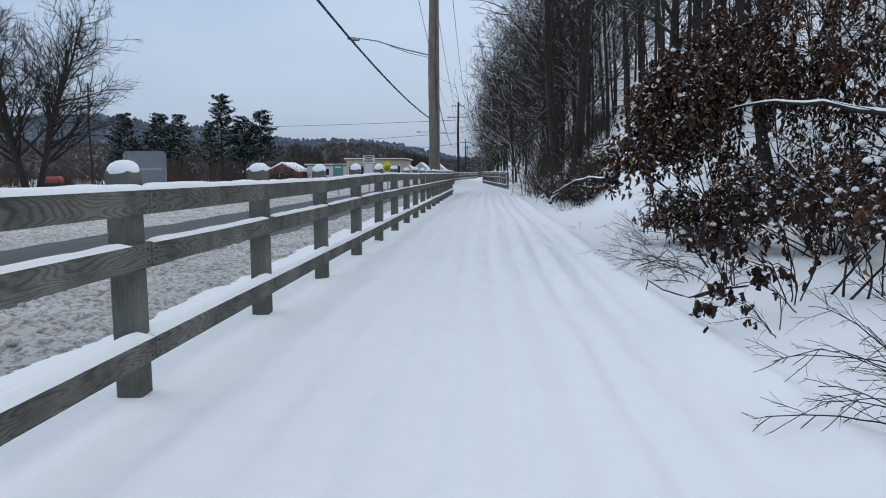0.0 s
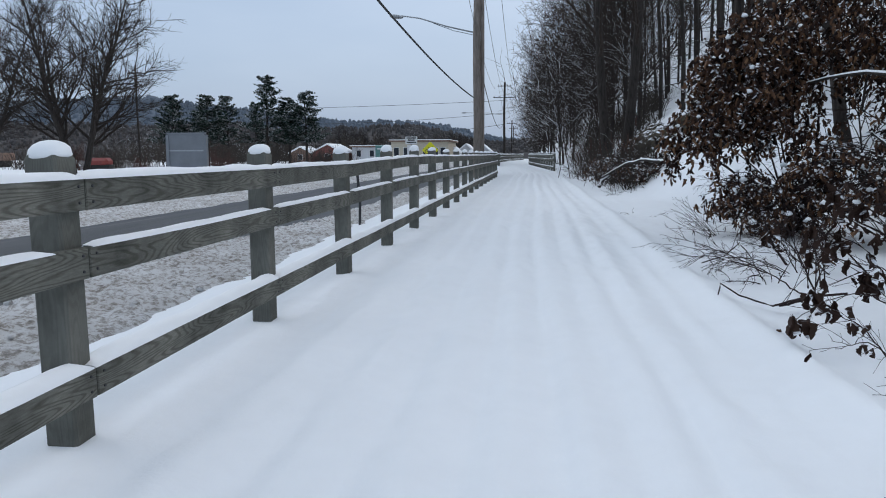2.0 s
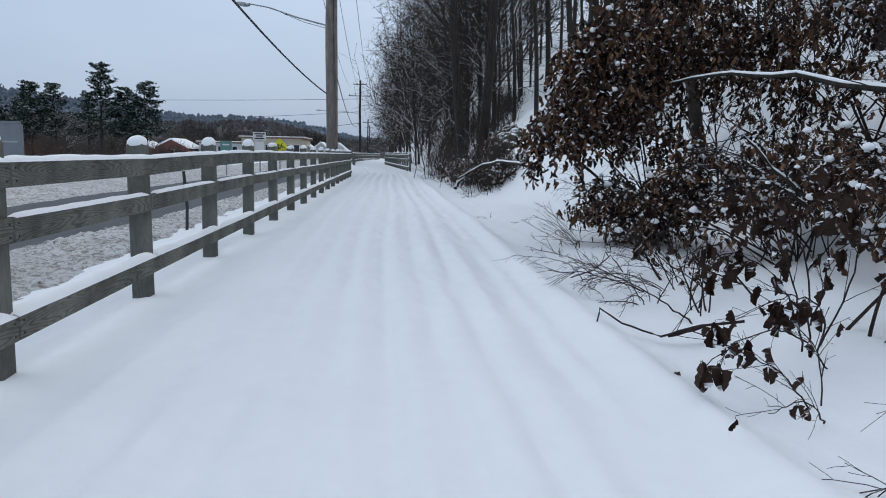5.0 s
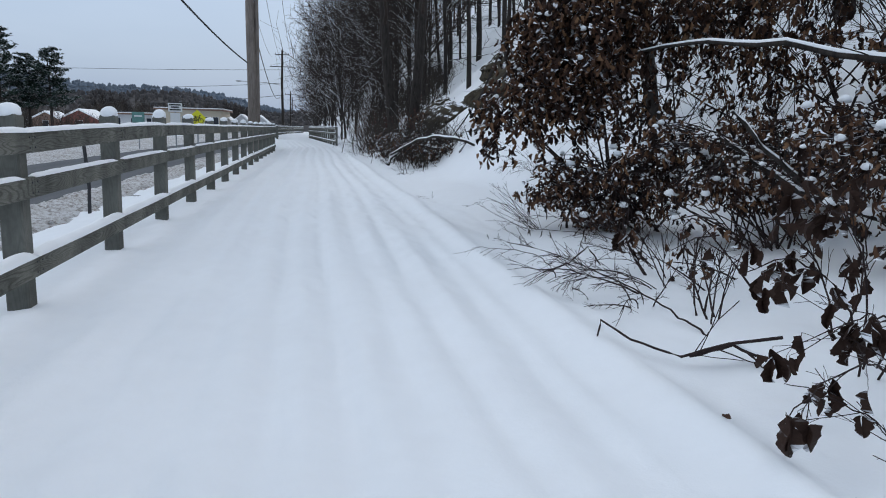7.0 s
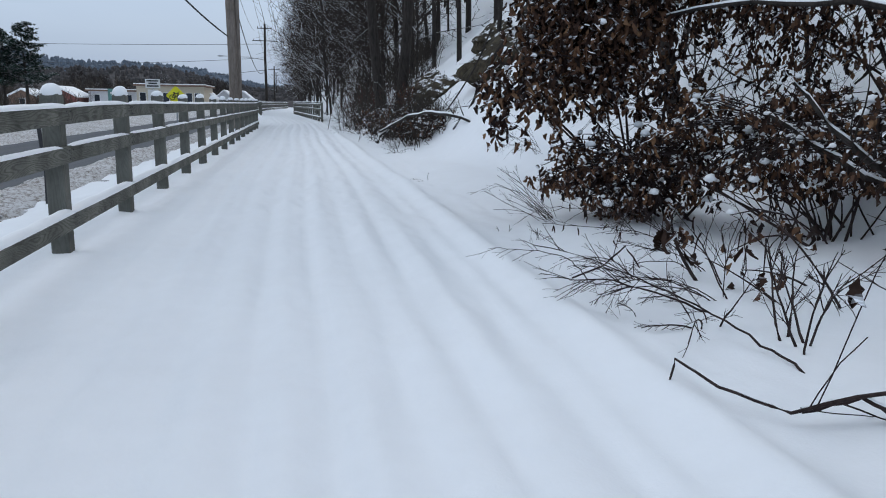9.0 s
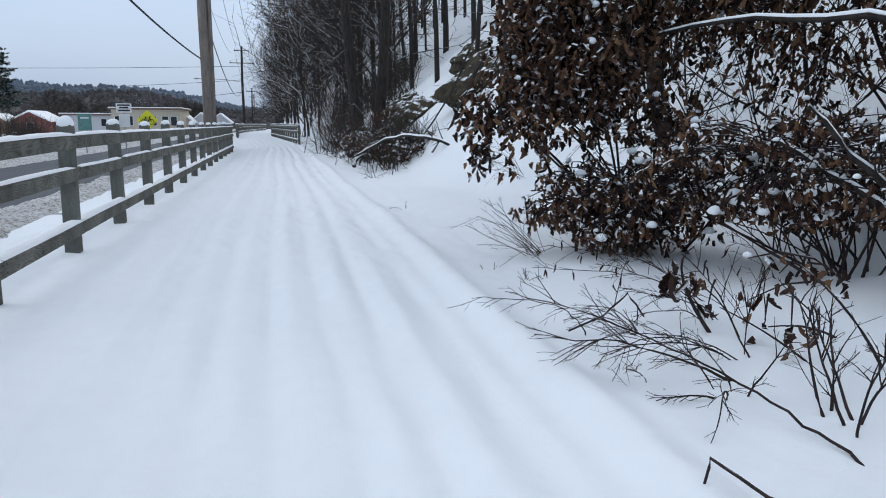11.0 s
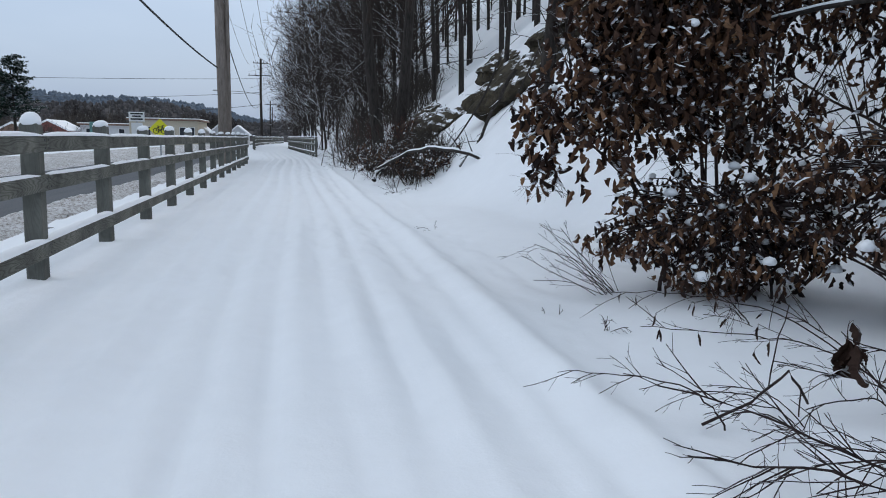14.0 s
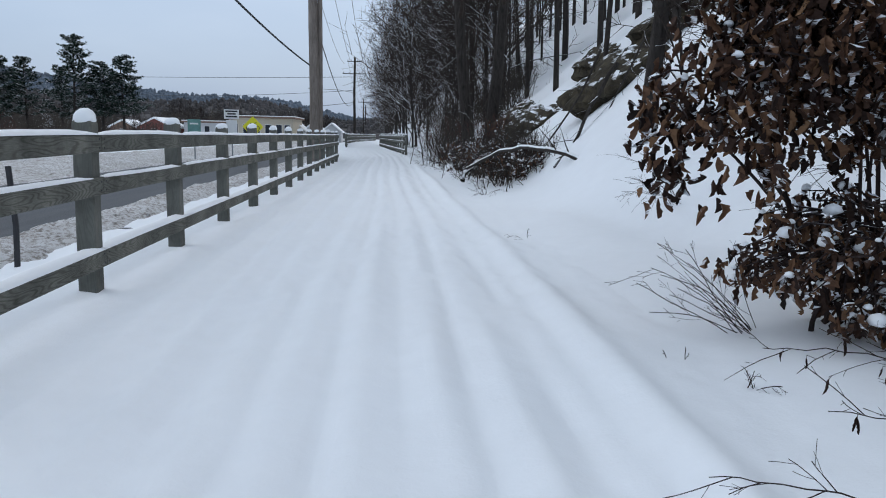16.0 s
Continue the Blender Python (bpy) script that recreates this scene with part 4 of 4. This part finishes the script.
brush("oak_sapling", (4.6, 13.4), ((3.35, 12.4, 2.45, 0.9, 0.7, 0.8, 290), (4.6, 12.6, 3.2, 1.4, 1.0, 1.0, 110), (2.35, 12.3, 1.6, 0.25, 0.28, 0.3, 9), (2.85, 12.2, 1.7, 0.4, 0.4, 0.4, 26), (4.1, 12.3, 1.7, 0.7, 0.5, 0.45, 16)), 61,
      "young oak holding curled brown leaves dusted with snow", 2, 0.095, 9, 0.3, "tree", True, 6)
brush("oak_sapling", (6.8, 11.8), ((6.2, 11.6, 3.3, 1.5, 1.2, 1.2, 85), (5.6, 12.2, 2.4, 0.8, 0.8, 0.6, 36), (7.6, 10.5, 3.0, 1.3, 1.2, 1.3, 110), (6.3, 10.2, 2.3, 0.9, 0.8, 0.6, 50)), 62,
      "leaning young oak with dark brown withered leaves", 3, 0.105, 7, 0.2, "tree", False, 5)
brush("shrub", (4.0, 12.2), ((3.75, 12.1, 0.62, 1.1, 0.8, 0.5, 400),), 63, "low heap of brush with brown leaves and snow", 26, 0.085, 6, 0.4)
brush("shrub", (5.1, 10.7), ((4.9, 11.0, 1.0, 1.4, 1.0, 0.6, 420),), 64, "tangled brush heap with withered leaves and snow", 26, 0.085, 5, 0.42, thick=0.6)
brush("shrub", (5.8, 9.0), ((5.3, 9.1, 1.1, 1.4, 1.1, 0.65, 330), (6.7, 9.2, 1.7, 1.0, 1.2, 0.7, 110)), 65, "tangled roadside brush with brown curled leaves", 22, 0.085, 5, 0.4, thick=0.6)
brush("shrub", (6.2, 6.8), ((5.6, 6.8, 1.0, 1.1, 1.1, 0.9, 300),), 73, "roadside thicket with withered brown leaves", 22, 0.09, 6, 0.25)
brush("shrub", (3.9, 6.9), ((3.95, 6.9, 0.8, 0.7, 0.7, 0.5, 55),), 66, "sapling with large curled brown leaves", 7, 0.10, 4, 0.12, "shrub", True, 1, 0.6)
brush("shrub", (3.6, 9.1), ((3.1, 9.0, 0.45, 0.5, 0.5, 0.28, 12),), 67, "sparse low shrub with drooping dry leaves", 4, 0.09, 3, 0.15, "shrub", True, 1, 0.6)
brush("shrub", (4.6, 4.8), ((4.1, 4.8, 0.7, 0.6, 0.6, 0.5, 60),), 72, "roadside shrub with withered leaves and snow", 10, 0.09, 4, 0.15, "shrub", True, 1, 0.6)
brush("shrub", (3.9, 27.5), ((3.7, 27.5, 0.7, 1.0, 2.2, 0.5, 200),), 68, "brown brush pile against the snowy bank", 22, 0.10, 3, 0.2)
brush("shrub", (3.2, 34), ((3.1, 34.5, 0.6, 0.7, 2.6, 0.55, 140),), 69, "brown undergrowth beneath the twin tree", 18, 0.10, 3, 0.2)
brush("shrub", (4.2, 33), ((4.4, 32, 1.2, 1.0, 2.0, 0.7, 110),), 70, "dark undergrowth on the bank", 16, 0.11, 3, 0.25)


brush("shrub", (4.3, 25.2), ((4.2, 25.2, 0.75, 0.9, 1.0, 0.5, 150),), 74, "snow-dusted brown brush under the rock ledge", 26, 0.08, 3, 0.5)
brush("shrub", (3.5, 30.5), ((3.4, 30.5, 0.75, 0.8, 1.6, 0.55, 170),), 75, "brown twiggy brush at the foot of the bank", 26, 0.08, 3, 0.5)


# ---------------------------------------------------------------- bare shrubs, twigs and fallen wood
def bare_shrub(x, y, seed, h, lean, stems, label, thick=0.006, side=6, group="bare shrubs beside the trail", curve=-0.10):
    rng = random.Random(seed)
    t = empty("bare_shrub", x, y, land(x, y), label, "shrub", group)
    for _ in range(stems):
        s = Soup()
        d = Vector((lean[0] + rng.gauss(0, 0.5), lean[1] + rng.gauss(0, 0.5), 1))
        n = h * rng.uniform(0.65, 1.15)
        pts = limb(rng, Vector((rng.gauss(0, 0.05), rng.gauss(0, 0.05), -0.06)), d, n, 0.14, curve, 9)
        s.tube(pts, thick * rng.uniform(0.7, 1.2), 0.0025, 5)
        for _ in range(side):
            p, dd = around(pts, rng.uniform(0.25, 0.98))
            b = limb(rng, p, side_dir(rng, dd, 0.6), n * rng.uniform(0.15, 0.4), 0.13, curve * 0.5, 5)
            s.tube(b, thick * 0.45, 0.0018, 4)
            for _ in range(3):
                p2, d2 = around(b, rng.uniform(0.2, 0.98))
                s.tube(limb(rng, p2, side_dir(rng, d2, 0.6), n * rng.uniform(0.05, 0.14), 0.12, 0, 3), thick * 0.22, 0.0013, 3)
        s.ob("stem", TWIG_NEAR, t)
    return t


bare_shrub(2.45, 3.55, 81, 0.85, (-0.7, 0.0), 6, "dark bare twiggy shrub poking from the snow")
bare_shrub(2.9, 4.4, 82, 1.0, (-0.6, 0.1), 5, "thin bare twigs arching over the snow")
bare_shrub(2.58, 8.5, 83, 0.62, (-0.25, 0.1), 5, "bare upright sapling with dark stems", 0.006)
bare_shrub(2.85, 8.0, 85, 0.9, (-0.2, 0.15), 6, "bare shrub with long forking dark stems", 0.0085, 7, curve=-0.04)
bare_shrub(3.0, 8.9, 86, 0.8, (-0.4, 0.2), 5, "arched bare shrub with fine side twigs", 0.0056)
bare_shrub(2.7, 9.6, 87, 0.6, (-0.9, 0.0), 4, "low drooping bare twigs over the snow", 0.0037)
bare_shrub(3.3, 9.7, 88, 0.7, (-0.5, -0.2), 4, "bare shrub below the brush heap", 0.0050)
bare_shrub(3.0, 12.4, 89, 0.8, (-1.1, 0.1), 14, "dry tuft of straw-brown stems in the snow", 0.0034, 2, curve=-0.03)
bare_shrub(3.5, 11.2, 90, 0.6, (-0.6, 0), 5, "sparse bare twigs before the brush", 0.0031)
bare_shrub(4.6, 17.7, 91, 1.0, (-0.9, 0), 11, "pale dry stems bent over the snow", 0.0031, 3)
bare_shrub(2.75, 23.8, 92, 0.55, (0, 0), 12, "clump of dry reeds in the snow", 0.0037, 3)
bare_shrub(2.45, 17.3, 93, 0.3, (-0.5, 0), 3, "tiny dry weed in the snow", 0.0025, 3)
bare_shrub(3.4, 26, 94, 0.9, (-0.3, -0.2), 12, "thicket of brown stems", 0.0050, 5)
bare_shrub(3.0, 30, 95, 1.0, (-0.3, 0), 12, "thicket of brown stems by the trail", 0.0050, 5)
bare_shrub(2.7, 36, 96, 1.2, (-0.2, 0), 14, "snowy thicket beside the twin tree", 0.0056, 6)
bare_shrub(2.9, 41, 97, 1.6, (-0.2, 0), 14, "snowy thicket near the far fence", 0.0062, 6)
bare_shrub(2.54, 11.47, 111, 0.22, (-0.2, 0), 3, "small dark weed sprig in the snow", 0.003, 4)
bare_shrub(2.35, 8.9, 112, 0.35, (-0.9, 0), 3, "low weed sprig over the snow", 0.003, 5)
bare_shrub(2.28, 11.92, 113, 0.14, (-0.6, 0), 2, "tiny twig ends in the snow", 0.003, 1)
bare_shrub(5.4, 11.9, 98, 3.0, (-0.3, 0), 10, "tall bare stems among the brush", 0.0074, 7, curve=0.0)
bare_shrub(6.4, 13.6, 99, 3.4, (-0.4, 0), 10, "fine bare branches on the bank", 0.0074, 8, curve=-0.02)
bare_shrub(7.2, 11.0, 100, 3.2, (-0.5, 0.1), 10, "fine bare branches behind the brush", 0.0074, 8, curve=-0.02)


def bough(name, pts, r0, r1, seed, label, side=5, mat=None, snow=True, category="branch"):
    rng = random.Random(seed)
    pts = [Vector(p) for p in pts]
    fine = []
    for i in range(len(pts) - 1):
        for k in range(4):
            fine.append(pts[i].lerp(pts[i + 1], k / 4) + Vector((rng.gauss(0, r0 * 0.3), rng.gauss(0, r0 * 0.3), rng.gauss(0, r0 * 0.3))))
    fine.append(pts[-1])
    s = Soup()
    s.tube(fine, r0, r1, 7)
    ob = tagged(s.ob(name, mat or BARK), label, category)
    for _ in range(side):
        p, d = around(fine, rng.uniform(0.2, 0.95))
        twig = Soup()
        twig.tube(limb(rng, p, side_dir(rng, d, 0.7), rng.uniform(0.3, 0.9), 0.15, 0.0, 5), min(r0, r1) * 0.6, 0.0025, 4)
        twig.ob("twig", mat or BARK, ob)
    if snow:
        n = Soup()
        n.tube([p + Vector((0, 0, (r0 + (r1 - r0) * i / len(fine)) * 0.85)) for i, p in enumerate(fine)], r0 * 0.75, r1 * 0.75, 6)
        n.ob("snow_strip", SNOW_CAP, ob, "line of snow along the branch", True)
    return ob


def curve_through(points, steps=6):
    """A smooth line through a few control points."""
    p = [Vector(q) for q in points]
    out = []
    for i in range(len(p) - 1):
        a, b, c, d = p[max(i - 1, 0)], p[i], p[i + 1], p[min(i + 2, len(p) - 1)]
        for k in range(steps):
            t = k / steps
            out.append(0.5 * (2 * b + (c - a) * t + (2 * a - 5 * b + 4 * c - d) * t * t + (3 * b - a - 3 * c + d) * t ** 3))
    return out + [p[-1]]


def arching_shrub(label, stems, seed, thick=0.006, side=7, twig=0.25, leaves=0, leaf_size=0.1, narrow=False, low=0.2, group="arching shrubs beside the trail"):
    """Each stem follows its own few points; side twigs leave it, and single leaves hang from stem and twigs."""
    rng = random.Random(seed)
    x, y, _z = stems[0][0]
    base = Vector((x, y, land(x, y)))
    t = empty("arching_shrub", *base, label, "shrub", group)
    for stem in stems:
        s = Soup()
        pts = [p - Vector((base.x, base.y, 0)) - Vector((0, 0, base.z)) for p in curve_through(stem)]
        pts = [p + Vector((rng.gauss(0, 0.006), rng.gauss(0, 0.006), rng.gauss(0, 0.006))) for p in pts]
        s.tube(pts, thick, thick * 0.35, 6)
        hangers = [around(pts, rng.uniform(low + 0.15, 1.0))[0] for _ in range(3)]
        for _ in range(side):
            u = rng.uniform(low, 0.99)
            p, d = around(pts, u)
            b = limb(rng, p, side_dir(rng, d, 0.65) + Vector((0, 0, 0.15)), twig * rng.uniform(0.5, 1.3), 0.12, -0.02, 4)
            s.tube(b, thick * 0.42, 0.0016, 4)
            hangers.append(b[-1])
            for _ in range(2):
                p2, d2 = around(b, rng.uniform(0.3, 0.98))
                c = limb(rng, p2, side_dir(rng, d2, 0.6), twig * rng.uniform(0.15, 0.4), 0.12, 0, 3)
                s.tube(c, thick * 0.22, 0.0012, 3)
                hangers.append(c[-1])
        s.ob("stem", TWIG_NEAR, t)
        for k in range(leaves):
            p = hangers[k % len(hangers)] if k < 3 else rng.choice(hangers)
            one = Soup()
            size = leaf_size * rng.uniform(0.75, 1.25)
            rot = Euler((rng.gauss(0, 0.28), rng.gauss(0, 0.28), rng.uniform(0, 6.3))).to_matrix()
            one.tube([p, p + Vector((0, 0, -0.015))], 0.0015, 0.0012, 3)
            one.leaf(p + Vector((0, 0, -0.012)), size, size * (0.3 if narrow else rng.uniform(0.55, 0.8)), rot, rng.uniform(-0.35, 0.4), True)
            one.ob("leaf", LEAF, t)
    return t


arching_shrub("arching twig hung with large curled brown leaves", [((2.95, 6.45, 0.0), (2.6, 6.2, 0.3), (2.25, 6.02, 0.37), (1.9, 5.9, 0.22))], 131, 0.006, 6, 0.14, 15, 0.11, low=0.45)
arching_shrub("leaning sapling with many withered brown leaves", [((2.95, 6.75, 0.0), (2.75, 6.65, 0.45), (2.45, 6.65, 0.7), (2.2, 6.7, 0.62)),
                                                               ((3.0, 6.8, 0.0), (2.95, 6.8, 0.6), (2.75, 6.75, 0.9), (2.5, 6.7, 0.88)),
                                                               ((3.05, 6.8, 0.0), (3.2, 6.7, 0.6), (3.05, 6.5, 1.0), (2.85, 6.4, 1.05)),
                                                               ((3.0, 6.7, 0.0), (2.9, 6.5, 0.35), (2.65, 6.35, 0.5), (2.45, 6.3, 0.48))], 132, 0.007, 9, 0.3, 26, 0.105)
arching_shrub("low spreading shrub with dark dead leaves", [((2.5, 5.9, 0.0), (2.3, 5.95, 0.22), (2.05, 6.1, 0.3)), ((2.55, 5.9, 0.0), (2.6, 6.1, 0.3), (2.45, 6.4, 0.45)),
                                                         ((2.45, 5.7, 0.0), (2.2, 5.45, 0.2), (1.95, 5.3, 0.2))], 133, 0.005, 8, 0.22, 5, 0.07)
arching_shrub("bare dark twigs arching over the snow verge", [((2.5, 3.7, 0.0), (2.2, 3.7, 0.3), (1.9, 3.75, 0.38), (1.6, 3.8, 0.25)), ((2.4, 3.4, 0.0), (2.1, 3.4, 0.22), (1.75, 3.45, 0.2)),
                                                            ((2.5, 3.5, 0.0), (2.3, 3.4, 0.42), (2.0, 3.35, 0.55))], 134, 0.005, 8, 0.26)
arching_shrub("long stem lying low with a fan of fine twigs", [((2.62, 7.6, 0.02), (2.6, 8.0, 0.08), (2.45, 8.55, 0.18), (2.1, 9.05, 0.31), (1.68, 9.45, 0.4)), ((2.5, 8.4, 0.15), (2.2, 8.8, 0.22), (1.8, 9.0, 0.22))], 135, 0.008, 13, 0.3, low=0.4)
arching_shrub("bent bare stem kinked down to the snow", [((2.34, 9.75, 0.0), (2.22, 9.8, 0.15), (1.95, 9.9, 0.22), (1.62, 10.0, 0.22))], 136, 0.005, 7, 0.22)
arching_shrub("level stems strung with small dangling dead leaves", [((3.3, 9.6, 0.0), (3.0, 9.85, 0.28), (2.6, 10.0, 0.36), (2.1, 10.15, 0.38)), ((3.5, 10.2, 0.05), (3.1, 10.5, 0.34), (2.6, 10.7, 0.42), (2.2, 10.8, 0.42)),
                                                                  ((3.4, 9.4, 0.0), (3.3, 9.3, 0.5), (3.05, 9.3, 0.75))], 137, 0.005, 9, 0.2, 9, 0.06, True)
arching_shrub("grey stalk with a bunch of big curled leaves", [((3.15, 9.2, 0.0), (3.05, 9.4, 0.3), (2.88, 9.75, 0.44))], 138, 0.007, 4, 0.12, 9, 0.12, low=0.7)
arching_shrub("sapling with a few large leaves over the snow", [((3.3, 7.4, 0.0), (3.25, 7.5, 0.45), (3.0, 7.6, 0.8)), ((3.35, 7.4, 0.0), (3.5, 7.45, 0.5), (3.45, 7.5, 0.95))], 139, 0.008, 8, 0.3, 9, 0.1)
fallen = Soup()
fallen.leaf(Vector((2.01, 6.38, land(2.01, 6.38) + 0.012)), 0.04, 0.035, Euler((1.4, 0.1, 0.8)).to_matrix(), 0.3, True)
tagged(fallen.ob("fallen_leaf", LEAF), "small rusty leaf lying on the snow", "leaf")

bough("fallen_branch", [(6.9, 8.6, 3.0), (5.7, 8.9, 2.05), (5.2, 9.3, 1.95), (4.7, 10.2, 2.15), (4.35, 11.5, 2.3), (3.8, 12.8, 2.2)], 0.055, 0.014, 101, "thick snow-topped branch leaning out of the brush", 8)
bough("fallen_branch", [(5.6, 9.6, 0.5), (4.9, 10.1, 0.75), (4.5, 10.9, 1.25)], 0.04, 0.02, 102, "broken branch topped with snow in the brush", 4)
bough("fallen_branch", [(4.55, 21.3, 0.75), (4.1, 22.2, 1.0), (3.6, 23.4, 1.12), (3.2, 25.0, 0.95), (2.6, 26.4, 0.5)], 0.05, 0.03, 103, "curved fallen limb with snow along it", 5)
bough("fallen_branch", [(5.7, 24.5, 3.0), (5.1, 24.2, 2.0), (4.6, 23.6, 1.2), (4.1, 23.2, 0.7)], 0.05, 0.025, 104, "leaning dead limb against the rock", 6, None, False)
bough("fallen_branch", [(2.55, 27, 0.15), (3.1, 27.6, 0.75), (4.0, 28.2, 1.0)], 0.07, 0.03, 105, "snowy log among the brush", 5)
bough("fallen_branch", [(5.6, 25.4, 3.4), (5.0, 25.0, 2.2), (4.3, 24.6, 1.3), (3.7, 24.0, 0.75)], 0.03, 0.012, 114, "thin dead branch leaning down the bank", 9, None, False)
bough("fallen_branch", [(6.3, 24.4, 3.6), (5.7, 24.0, 2.5), (5.2, 23.8, 1.5), (4.7, 23.2, 0.9)], 0.025, 0.01, 115, "thin dark branch hanging beside the rock", 9, None, False)
bough("fallen_branch", [(2.9, 28.5, 0.25), (3.5, 28.0, 0.9), (4.2, 27.2, 1.05), (4.9, 26.5, 0.8)], 0.035, 0.015, 116, "arched broken limb lined with snow", 8)
bough("fallen_branch", [(5.5, 9.9, 0.35), (4.9, 9.7, 0.75), (4.4, 9.75, 1.05), (4.0, 9.9, 1.5)], 0.045, 0.014, 117, "forked snowy branch propped in the brush", 8)
bough("fallen_twig", [(1.87, 7.62, 0.02), (1.89, 7.61, 0.17), (2.0, 7.42, 0.1), (2.2, 7.2, 0.06), (2.42, 7.1, 0.16), (2.7, 7.05, 0.2)], 0.005, 0.01, 106, "bent black twig lying on the snow", 3, TWIG_NEAR, False)
bough("fallen_twig", [(2.25, 7.2, 0.06), (2.45, 7.12, 0.15), (2.6, 7.02, 0.08)], 0.014, 0.009, 107, "short dark log end in the snow", 3, TWIG_NEAR, True)
bough("fallen_twig", [(2.2, 9.72, 0.04), (2.45, 9.75, 0.12), (2.6, 9.7, 0.28), (2.75, 9.75, 0.1)], 0.007, 0.006, 108, "thin kinked twig in the snow", 3, TWIG_NEAR, False)

stones = Soup()
srng = random.Random(9)
for _ in range(150):
    x, y = srng.uniform(-5.0, -2.9), srng.uniform(0, 22)
    r = 0.008 + 0.04 * srng.random() ** 3
    stones.blob((x, y, near_slush(x, y) + r * 0.3), r * 1.2, r, r * 0.8, srng, 0.8)
tagged(stones.ob("slush_lumps", SLUSH, smooth=True), "frozen lumps of slush and grit on the shoulder", "slush", kind="stuff")
